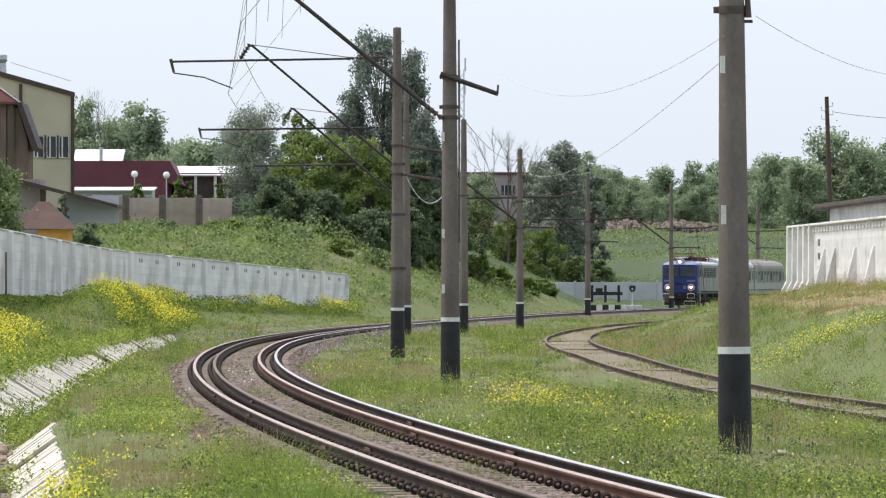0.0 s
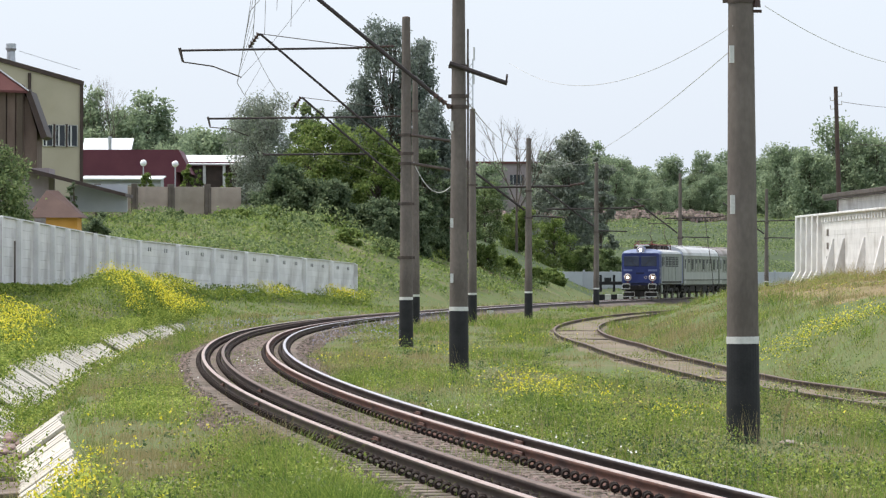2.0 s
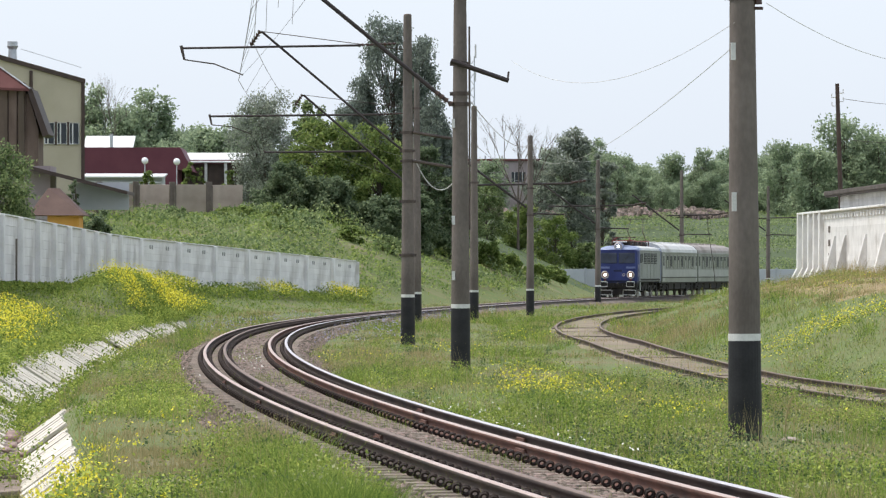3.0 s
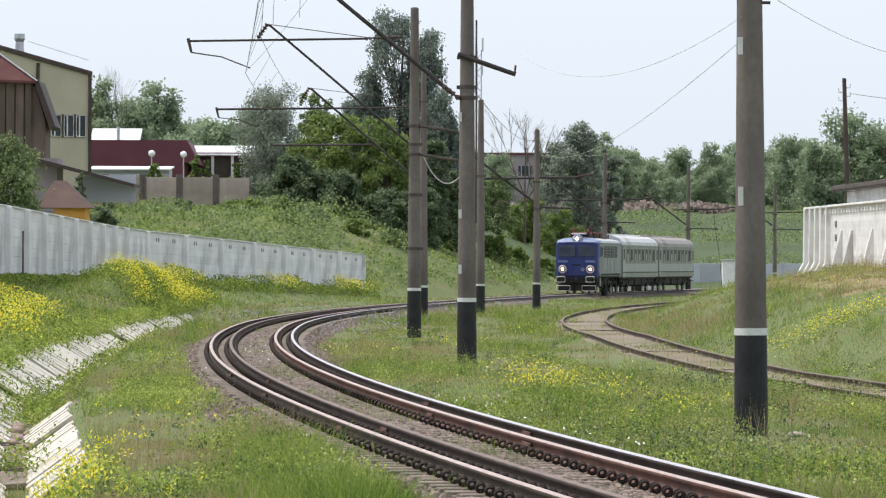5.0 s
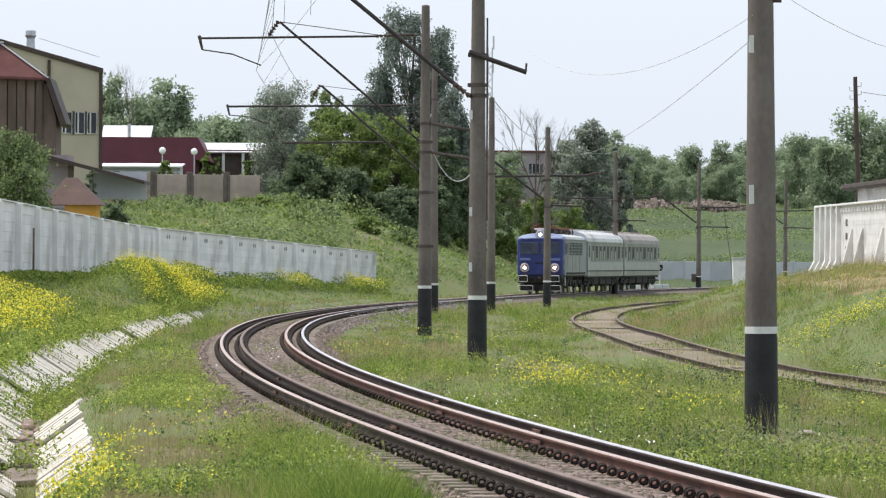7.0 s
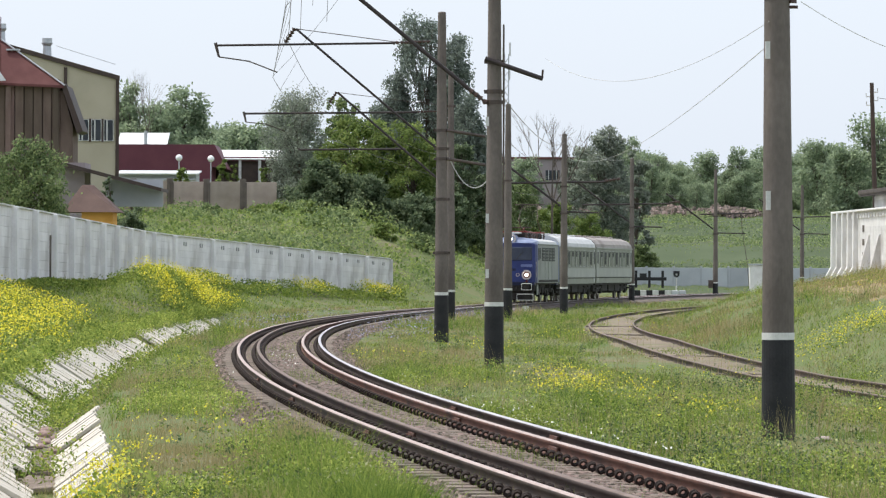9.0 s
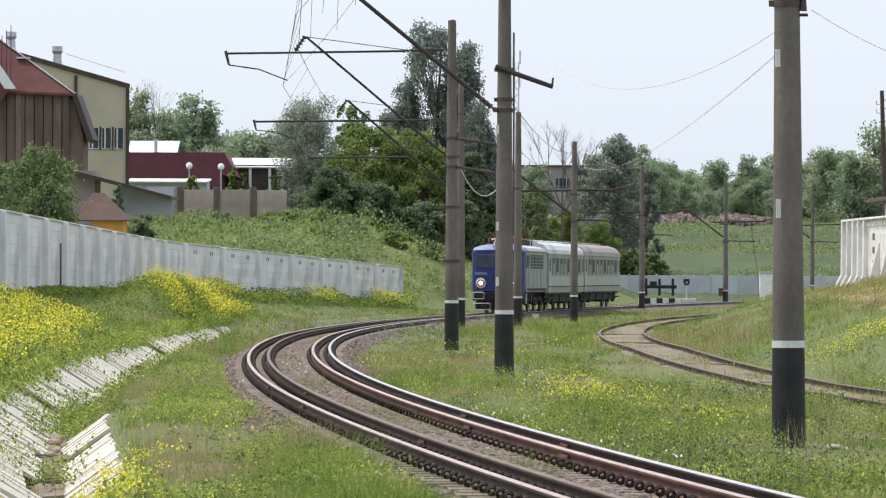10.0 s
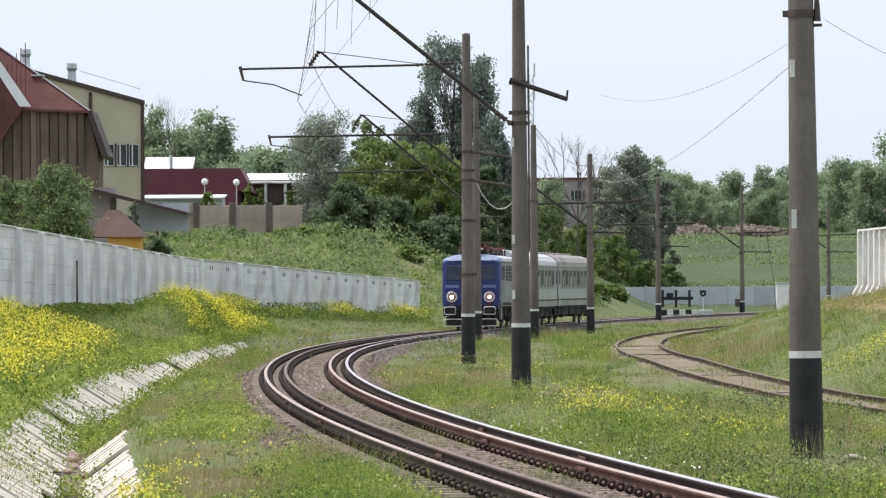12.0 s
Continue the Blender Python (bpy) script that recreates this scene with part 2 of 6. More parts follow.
def ground_z(x, y):
    x, y = np.asarray(x, dtype=float), np.asarray(y, dtype=float)
    w = wobble(x, y)
    z = -0.36 + 0.05 * w + main_z(y)
    # under the ballast of the main line
    z = np.where(np.abs(x - main_x(y)) < 1.5, -0.5, z)
    # siding: earth level with its sleepers
    s = x - side_x(y)
    near = np.exp(-(s / 2.6) ** 2) * (y < 260)
    z = z * (1 - near) + (side_z(y) - 0.15 + 0.015 * w) * near
    # ditch and the bank up to the wall
    u = x - ditch_x(y)
    deep = 0.72 * smooth01((205 - y) / 25)
    prof = np.interp(u, (-1.16, -0.26, 0.28, 1.06), (0.0, 1.0, 1.0, 0.0))
    e = -1.16 - u
    span = np.maximum(ditch_x(y) - 1.1 - wall_x(y), 2.0)
    bank = -0.25 + (wall_z(y) + 0.25) * smooth01(e / span) ** 0.9 + 0.09 * w * smooth01(e / 2)
    bank = bank + 1.6 * smooth01(e / 1.8) * np.exp(-((x + 12.4) / 2.1) ** 2 - ((y - 182) / 16) ** 2)
    z = np.where(e > 0, bank, np.where(u < 1.06, -0.3 - deep * prof, z))
    # hill behind the wall
    back = wall_x(y) + 1.0 - x
    top = 5.95 + 0.25 * w
    hill = np.where(y > 300, -0.3, wall_z(y)) + 0.42 * np.maximum(back, 0) + 0.12 * w
    hill = top - np.logaddexp(0, (top - hill) * 1.6) / 1.6
    z = np.where((back > 0) & (y > 90), np.maximum(hill, z), z)
    low = smooth01((-11.5 - x) / 6) * smooth01((337 - y) / 45) * (back > 0)
    z = z - 2.3 * low * smooth01(back / 5)
    # rise to the white building
    r = np.maximum(s - 1.9, 0)
    z = z + (1 - np.exp(-r / 4.6)) * (2.35 + 0.12 * w) * smooth01((262 - y) / 28) * smooth01((y - 30) / 60)
    # field climbing far off
    far = np.interp(y, (395, 412, 440, 462, 466, 500, 512, 560, 600, 900, 3000), (-0.4, 0.6, 2.0, 3.0, 4.3, 5.4, 7.2, 8.8, 9.8, 12.0, 22.0)) + 0.25 * w
    return np.where(y > 395, np.maximum(z, far), z)


def build_ground():
    ys = np.concatenate([np.linspace(-300, 20, 12), np.geomspace(24, 420, 480), np.geomspace(424, 3200, 90)])
    u = np.linspace(-1, 1, 260)
    c = 0.22 * u + 0.78 * u ** 3
    yy = np.repeat(ys[:, None], len(u), 1)
    half = 45 + 0.55 * np.abs(yy)
    xx = c[None, :] * half
    zz = ground_z(xx, yy)
    n = len(u)
    i = (np.arange(len(ys) - 1)[:, None] * n + np.arange(n - 1)[None, :]).ravel()
    faces = np.stack([i, i + 1, i + n + 1, i + n], 1).ravel()
    me = raw_mesh("ground", np.stack([xx, yy, zz], 2).reshape(-1, 3), faces, 4, [M_SOIL, M_DRYSOIL, M_FIELD], smooth=True)
    fx, fy, fz = (a.reshape(-1)[i] for a in (xx, yy, zz))
    crest = (fx - side_x(fy) > 4.2) & (fy > 120) & (fy < 262) & (fz + 0.3 * wobble(fx * 2, fy) > 1.0)
    me.polygons.foreach_set("material_index", np.where(fy > 395, 2, np.where(crest, 1, 0)).astype(np.int32))
    return tagged(new("ground", me), "uneven grassy ground with ditch, banks and hill", "ground", kind="structure")


build_ground()


# ---- tracks ----
M_CLIP = material("dark rusty clips", (0.018, 0.012, 0.010), (0.039, 0.025, 0.020), 3, 0.75, 0.1, bump=0.2)
M_EARTH = material("bare trodden earth", (0.175, 0.14, 0.10), (0.285, 0.235, 0.175), 0.9, 0.95, bump=0.7, fine=14, c3=(0.17, 0.18, 0.075))
M_RAIL2 = material("pale rust film", (0.16, 0.115, 0.09), (0.26, 0.19, 0.16), 2.0, 0.6, 0.3, bump=0.1)

def curve_points(fx, fz, y0, y1, step):
    ys = np.arange(y0, y1, step)
    xs = fx(ys)
    dx = np.gradient(xs, ys)
    nrm = np.sqrt(1 + dx * dx)
    return ys, xs, fz(ys), 1 / nrm, -dx / nrm   # to the right of the line of travel


def rail_mesh(fx, fz, off, y0, y1, mats, step=1.5, head=0.036):
    ys, xs, zs, rx, ry = curve_points(fx, fz, y0, y1, step)
    out = [(-0.075, -0.18), (0.075, -0.18), (0.075, -0.168), (0.012, -0.150), (0.010, -0.052), (head, -0.040),
           (head, -0.010), (head - 0.008, 0.0), (-head + 0.008, 0.0), (-head, -0.010), (-head, -0.040), (-0.010, -0.052), (-0.012, -0.150), (-0.075, -0.168)]
    k = len(out)
    v = np.array([[(xs[i] + rx[i] * (off + a), ys[i] + ry[i] * (off + a), zs[i] + b) for a, b in out] for i in range(len(ys))]).reshape(-1, 3)
    f = []
    mi = []
    for i in range(len(ys) - 1):
        for j in range(k):
            f += [i * k + j, (i + 1) * k + j, (i + 1) * k + (j + 1) % k, i * k + (j + 1) % k]
            mi.append(1 if j in (6, 7, 8) else 0)
    me = raw_mesh("rail", v, f, 4, mats)
    me.polygons.foreach_set("material_index", np.array(mi, dtype=np.int32))
    return me


def ribbon(name, fx, prof, y0, y1, step, mat, rough=0.0, fz=None):
    """Sweeps a cross profile (offset, height) along a line."""
    ys, xs, zs, rx, ry = curve_points(fx, fz or (lambda y: y * 0), y0, y1, step)
    k = len(prof)
    v = np.array([[(xs[i] + rx[i] * a, ys[i] + ry[i] * a, zs[i] + b) for a, b in prof] for i in range(len(ys))]).reshape(-1, 3)
    if rough:
        v[:, 2] += RNG.normal(0, rough, len(v))
        v[:, 0] += RNG.normal(0, rough, len(v))
    i = (np.arange(len(ys) - 1)[:, None] * k + np.arange(k - 1)[None, :]).ravel()
    return raw_mesh(name, v, np.stack([i, i + 1, i + k + 1, i + k], 1).ravel(), 4, [mat])


def stones(n, fx, fz, y0, y1, lo, hi, size, mat, level, name):
    """Loose stones, each a small crooked block, thinning with distance."""
    t = RNG.random(n) ** 1.7
    y = y0 + (y1 - y0) * t
    o = RNG.uniform(lo, hi, n)
    x = fx(y) + o
    z = fz(y) + level(o)
    cube = np.array([(-1, -1, -1), (1, -1, -1), (1, 1, -1), (-1, 1, -1), (-0.7, -0.7, 1), (0.7, -0.6, 1), (0.6, 0.7, 1), (-0.6, 0.7, 1)]) * 0.5
    q = np.array([(4, 5, 6, 7), (0, 1, 5, 4), (1, 2, 6, 5), (2, 3, 7, 6), (3, 0, 4, 7)])
    s = RNG.uniform(0.5, 1.3, n)[:, None] * size * np.stack([RNG.uniform(0.7, 1.4, n), RNG.uniform(0.7, 1.4, n), RNG.uniform(0.5, 1.0, n)], 1)
    a = RNG.uniform(0, 6.28, n)
    loc = cube[None] * s[:, None, :] + RNG.normal(0, size * 0.08, (n, 8, 3))
    ca, sa = np.cos(a)[:, None], np.sin(a)[:, None]
    v = np.stack([loc[..., 0] * ca - loc[..., 1] * sa + x[:, None], loc[..., 0] * sa + loc[..., 1] * ca + y[:, None], loc[..., 2] + z[:, None]], 2)
    f = (q[None] + (np.arange(n) * 8)[:, None, None]).ravel()
    return raw_mesh(name, v.reshape(-1, 3), f, 4, [mat])


def build_main_track():
    flat = main_z
    track = thing("railway_track", Matrix(), "curved dual-gauge railway track with four rusty rails", "railway track", kind="structure")
    bed = new("ballast", ribbon("ballast", main_x, [(-1.95, -0.62), (-1.7, -0.40), (-1.4, -0.245), (-1.2, -0.20), (-0.6, -0.215), (0, -0.20), (0.6, -0.215), (1.2, -0.20), (1.4, -0.245), (1.7, -0.40), (1.95, -0.62)], 12, 460, 0.5, M_BALLAST, 0.012, main_z))
    bed.parent = track
    for off, mats in ((-0.97, (M_RAIL, M_RUSTGLEAM)), (-0.52, (M_RAIL, M_RAIL2)), (0.55, (M_RAILRED, M_RUSTGLEAM)), (0.97, (M_RAIL, M_RUNGLEAM))):
        r = new("rail", rail_mesh(main_x, flat, off, 12, 460, mats))
        r.parent = track
    bm = bmesh.new()
    bx(bm, 0, 0, 0, 2.6, 0.24, 0.14, bevel=0.012)
    me = bpy.data.meshes.new("sleeper")
    bm.to_mesh(me)
    bm.free()
    me.materials.append(M_SLEEPER)
    y = 36.0
    for i in range(290):
        dx = float(main_x(y + 0.5) - main_x(y - 0.5))
        piece("sleeper", me, track, pose(float(main_x(y)) + RNG.uniform(-0.05, 0.05), y, -0.247 + float(main_z(y)), 0, 0, -math.degrees(math.atan(dx)) + RNG.uniform(-1, 1)))
        y += 0.56
    # clips and screws on both sides of each rail foot
    ys = np.arange(36.0, 36.0 + 290 * 0.56, 0.56)
    n1, n2 = 8, 4
    a1, a2 = np.arange(n1) * 6.28318 / n1, np.arange(n2) * 6.28318 / n2
    g1, g2 = np.meshgrid(a1, a2, indexing="ij")
    loop = np.stack([(0.036 + 0.014 * np.cos(g2)) * np.cos(g1), 0.022 * np.sin(g2), (0.036 + 0.014 * np.cos(g2)) * np.sin(g1)], 2).reshape(-1, 3)
    i1, i2 = np.meshgrid(np.arange(n1), np.arange(n2), indexing="ij")
    quad = np.stack([i1 * n2 + i2, (i1 + 1) % n1 * n2 + i2, (i1 + 1) % n1 * n2 + (i2 + 1) % n2, i1 * n2 + (i2 + 1) % n2], 2).reshape(-1, 4)
    spots = []
    for y in ys:
        x0, z0 = float(main_x(y)), float(main_z(y))
        for off in (-0.97, -0.52, 0.55, 0.97):
            for sgn in (-1, 1):
                for dy in (-0.14, 0.14):
                    spots.append((x0 + off + sgn * 0.105, y + dy + RNG.normal(0, 0.012), z0 - 0.125))
    spots = np.array(spots)
    v = (loop[None] + spots[:, None, :]).reshape(-1, 3)
    f = (quad[None] + (np.arange(len(spots)) * len(loop))[:, None, None]).ravel()
    clips = new("rail_clips", raw_mesh("rail_clips", v, f, 4, [M_CLIP]))
    clips.parent = track
    tagged(clips, "rusty rail clips and screws", kind="stuff")
    loose = new("ballast_stones", stones(42000, main_x, flat, 38, 200, -1.9, 1.9, 0.048, M_STONE, lambda o: np.interp(np.abs(o), (0, 1.4, 1.6, 1.95), (-0.20, -0.235, -0.335, -0.35)) + 0.012, "ballast_stones"))
    loose.parent = track
    tagged(loose, "loose grey and brown crushed stone", kind="stuff")
    # joint bars
    for off, y in ((-0.97, 64.5), (-0.52, 51.0), (-0.97, 51.6), (0.55, 47.0), (0.97, 50.0), (0.97, 60.5), (0.55, 56.0), (-0.97, 76.0), (-0.52, 72.0)):
        dx = float(main_x(y + 0.5) - main_x(y - 0.5))
        bm = bmesh.new()
        bx(bm, -0.028, 0, -0.1, 0.03, 0.62, 0.09, bevel=0.006)
        for k in (-0.2, 0.0, 0.2):
            tube(bm, (-0.04, k, -0.1), (-0.07, k, -0.1), 0.022)
        o = part("joint_bar", bm, M_RAILRED, track, "rusty bolted rail joint")
        o.matrix_basis = pose(float(main_x(y)) + off, y, 0, 0, 0, -math.degrees(math.atan(dx)))


def build_siding():
    track = thing("siding_track", Matrix(), "overgrown rusty siding track half sunk in earth", "railway track", kind="structure")
    bed = new("earth_bed", ribbon("earth_bed", side_x, [(-1.2, -0.24), (-0.95, -0.15), (-0.6, -0.13), (0, -0.12), (0.6, -0.13), (0.95, -0.15), (1.2, -0.24)], 40, 250, 0.6, M_EARTH, 0.012, side_z))
    bed.parent = track
    for off in (-0.78, 0.78):
        r = new("rail", rail_mesh(side_x, side_z, off, 40, 262, (M_RAIL, M_RAIL2), head=0.036))
        r.parent = track
    bm = bmesh.new()
    bx(bm, 0, 0, 0, 1.9, 0.24, 0.1, bevel=0.012)
    me = bpy.data.meshes.new("sleeper")
    bm.to_mesh(me)
    bm.free()
    me.materials.append(M_SLEEPER)
    for i in range(150):
        y = 72 + i * 0.62
        if RNG.random() < 0.93:
            continue
        dx = float(side_x(y + 0.5) - side_x(y - 0.5))
        piece("sleeper", me, track, pose(float(side_x(y)), y, float(side_z(y)) - 0.15, 0, 0, -math.degrees(math.atan(dx)) + RNG.uniform(-2, 2)))


build_main_track()
build_siding()


# ---- catenary masts ----
def mast(x, y, r0=0.215, height=9.9, lean=(0.0, 0.0), band=1.4, drop=-0.35, label=""):
    m = thing("catenary_mast", pose(x, y, drop, lean[0], lean[1], 0), label or "round grey-brown concrete mast with black base and white band", "mast", "catenary masts along the track")
    r = lambda z: r0 - 0.0098 * z
    bm = bmesh.new()
    tube(bm, (0, 0, band), (0, 0, height), r(band), r(height), 28)
    part("shaft", bm, M_POLE, m)
    part("painted_base", tube(bmesh.new(), (0, 0, -0.6), (0, 0, band - 0.09), r(-0.6) + 0.002, r(band - 0.09) + 0.002, 28), M_BLACK, m, "black painted base")
    part("white_band", tube(bmesh.new(), (0, 0, band - 0.09), (0, 0, band), r(band) + 0.006, r(band) + 0.006, 28), M_WHITEP, m, "white painted ring")
    bm = bmesh.new()
    bmesh.ops.create_uvsphere(bm, u_segments=16, v_segments=8, radius=r(height), matrix=Matrix.Translation((0, 0, height)) @ Matrix.Diagonal((1, 1, 0.35, 1)))
    part("cap", bm, M_STEEL, m)
    return m, r


def collar(m, r, z, tail=0.0):
    bm = tube(bmesh.new(), (0, 0, z - 0.045), (0, 0, z + 0.045), r(z) + 0.015, r(z) + 0.015, 24)
    bx(bm, r(z) + 0.03, 0, z, 0.08, 0.06, 0.08)
    bx(bm, -r(z) - 0.03, 0, z, 0.08, 0.06, 0.08)
    if tail:
        tube(bm, (r(z), -0.1, z), (r(z) + tail, -0.2, z - 0.16 * tail), 0.045, 0.045)
    part("collar", bm, M_STEEL, m, "dark steel strap")


def insulator(bm, p, q, discs=6, r=0.07):
    p, q = Vector(p), Vector(q)
    for i in range(discs):
        c = p.lerp(q, (i + 0.5) / discs)
        d = (q - p).normalized() * (q - p).length / discs * 0.32
        tube(bm, c - d, c + d, r, r * 0.55, 10)
    tube(bm, p, q, r * 0.35, r * 0.35, 6)


def bracket(m, r, tip, foot, reg_end, reg_z, drop=0.36, steady=((0.9, -0.42), (1.75, -0.75)), thick=0.035):
    """Inclined strut to tip (x, z), its stay, the level registration tube out to reg_end, drop post and steady arm."""
    part("strut", tube(bmesh.new(), (-r(foot), 0, foot), (tip[0], 0, tip[1]), thick), M_TUBE, m, "inclined rust-brown tube")
    part("stay", tube(bmesh.new(), (-r(8.9), 0, tip[1] - 0.55), (tip[0], 0, tip[1]), 0.012), M_STEEL, m)
    bm = bmesh.new()
    insulator(bm, (-r(8) - 1.25, 0, reg_z + 0.01), (-r(8) - 0.2, 0, reg_z + 0.05), 8, 0.055)
    part("insulator", bm, M_PORC, m, "brown ribbed insulator")
    part("registration_tube", tube(bmesh.new(), (-r(8) - 1.25, 0, reg_z), (reg_end, 0, reg_z - 0.08), thick * 0.95), M_TUBE, m)
    part("drop_post", tube(bmesh.new(), (reg_end, 0, reg_z + 0.0), (reg_end + 0.1, 0, reg_z - 0.08 - drop), 0.05, 0.035), M_STEEL, m)
    pts = [(reg_end + 0.1, 0, reg_z - 0.08 - drop)] + [(reg_end + a, 0, reg_z - 0.1 + b) for a, b in steady]
    part("steady_arm", rope(bmesh.new(), pts, 0.022, 6), M_STEEL, m)
    bm = bmesh.new()
    insulator(bm, (tip[0] - 0.03, 0, tip[1] + 0.02), (tip[0] - 0.33, 0, tip[1] - 0.42), 5, 0.085)
    part("insulator", bm, M_PORC, m, "brown ribbed insulator")


def build_masts():
    # nearest
    m, r = mast(3.70, 56.6, 0.216, 10.4, (0, -0.4), 1.38, -0.36)
    for z in (5.65, 5.95):
        collar(m, r, z)
    for z, h in ((4.95, 0.22), (3.05, 0.24)):
        p = part("paint_patch", box(-0.165, -0.15, z, 0.06, 0.02, h), M_WHITEP, m, "small white painted patch")
        p.matrix_basis = pose(0, 0, 0, 0, 0, 12)
    bm = bmesh.new()
    tube(bm, (0.2, -0.05, 5.55), (0.2, -0.05, 5.85), 0.05, 0.03)
    tube(bm, (0.1, -0.05, 5.5), (0.26, -0.05, 5.5), 0.02)
    part("insulator", bm, M_PORC, m)
    # second, bracket runs up out of view
    m, r = mast(0.16, 97.0, 0.216, 11.0, (0, -0.12), 1.38, -0.28)
    for z in (6.6, 5.95, 5.72):
        collar(m, r, z)
    part("crossarm", tube(bmesh.new(), (-0.2, -0.2, 6.66), (1.05, -0.25, 6.22), 0.055, 0.05, 8), M_TUBE, m, "rusty angled steel arm")
    part("pin", tube(bmesh.new(), (1.03, -0.25, 6.22), (1.05, -0.25, 6.42), 0.022), M_PORC, m)
    part("strut", tube(bmesh.new(), (-0.3, -0.1, 5.8), (-4.0, 0, 8.85), 0.045), M_TUBE, m, "inclined rust-brown tube")
    bm = bmesh.new()
    insulator(bm, (-0.17, -0.12, 5.7), (-0.55, -0.1, 6.0), 4, 0.07)
    part("insulator", bm, M_PORC, m)
    part("cable", rope(bmesh.new(), [(0.2, -0.2, z) for z in (7.4, 6.0, 4.5, 3.0)], 0.02, 6), M_STEEL, m)
    for z in (5.3, 3.2, 2.0):
        part("paint_patch", box(-0.15, -0.17, z, 0.07, 0.02, 0.2), M_WHITEP, m, "small white painted patch")
    # third
    m, r = mast(-1.35, 133.0, 0.215, 9.75, (0, -0.1), 1.43, -0.3)
    for z in (6.25, 5.4, 5.7, 2.6, 4.2):
        collar(m, r, z, 1.15 if z in (6.25, 5.4) else 0)
    bracket(m, r, (-4.35, 9.27), 5.72, -6.75, 8.85, 0.34, ((1.0, -0.45), (1.85, -0.78)))
    part("hanging_cable", rope(bmesh.new(), sagging((0.22, 0, 5.45), (1.35, 0, 4.75), 0.5, 14), 0.018, 6), M_WIREPALE, m, "pale hanging cable")
    # fourth
    m, r = mast(-1.5, 183.0, 0.21, 10.3, (0, 0), 1.38, -0.4)
    bracket(m, r, (-4.65, 9.45), 5.6, -8.5, 8.65, 0.35, ((0.9, -0.4), (1.7, -0.7)), 0.045)
    collar(m, r, 8.9)
    # fifth, half hidden behind the second
    m, r = mast(0.93, 200.0, 0.215, 9.6, (0, 0), 1.38, -0.4)
    collar(m, r, 6.2)
    part("registration_tube", tube(bmesh.new(), (-9.4, 0, 7.55), (-4.6, 0, 7.6), 0.045), M_TUBE, m)
    part("service_box", box(-0.55, 0, 0.42, 0.8, 0.35, 0.3, 0.03), M_STEEL, m, "dark low steel box")
    # further masts round the curve
    for x, y, top, arm in ((3.98, 231.0, 9.3, (-3.6, 2.2)), (9.85, 304.0, 9.9, (-3.4, 2.6)), (18.05, 353.0, 10.3, (-1.2, 3.0)), (28.2, 400.0, 9.6, (-1.0, 3.0))):
        m, r = mast(x, y, 0.215, top, (0, 0), 1.4, float(ground_z(x, y)))
        collar(m, r, 6.6)
        collar(m, r, 5.2)
        part("strut", tube(bmesh.new(), (-0.2, 0, 5.6), (-3.9, 0, 8.4), 0.06), M_TUBE, m)
        part("registration_tube", tube(bmesh.new(), (arm[0], 0, 6.75), (arm[1], 0, 6.85), 0.055), M_TUBE, m)
        if y == 353.0:
            part("switch_box", box(-0.38, -0.1, 1.25, 0.36, 0.3, 0.62, 0.03), M_STEEL, m, "dark steel switch box")
            part("hanging_cable", rope(bmesh.new(), [(2.0, 0, 6.8), (2.1, 0, 5.5), (2.5, 0, 3.0), (2.7, 0, 0.6), (2.7, 0, -0.1)], 0.025, 5), M_STEEL, m, "dark cable hanging to the ground")
        part("registration_tube", tube(bmesh.new(), (-0.2, 0, 5.3), (arm[1] * 0.8, 0, 5.25), 0.045), M_TUBE, m)
        bm = bmesh.new()
        insulator(bm, (arm[1] - 0.1, 0, 6.9), (arm[1] + 0.7, 0, 7.0), 4, 0.09)
        part("insulator", bm, M_PORC, m)


def wire(name, pts, r, label, n=5):
    return tagged(part(name, rope(bmesh.new(), pts, r, n), M_WIREPALE if "pale" in label else M_WIRE), label, "overhead wire", "overhead wires")


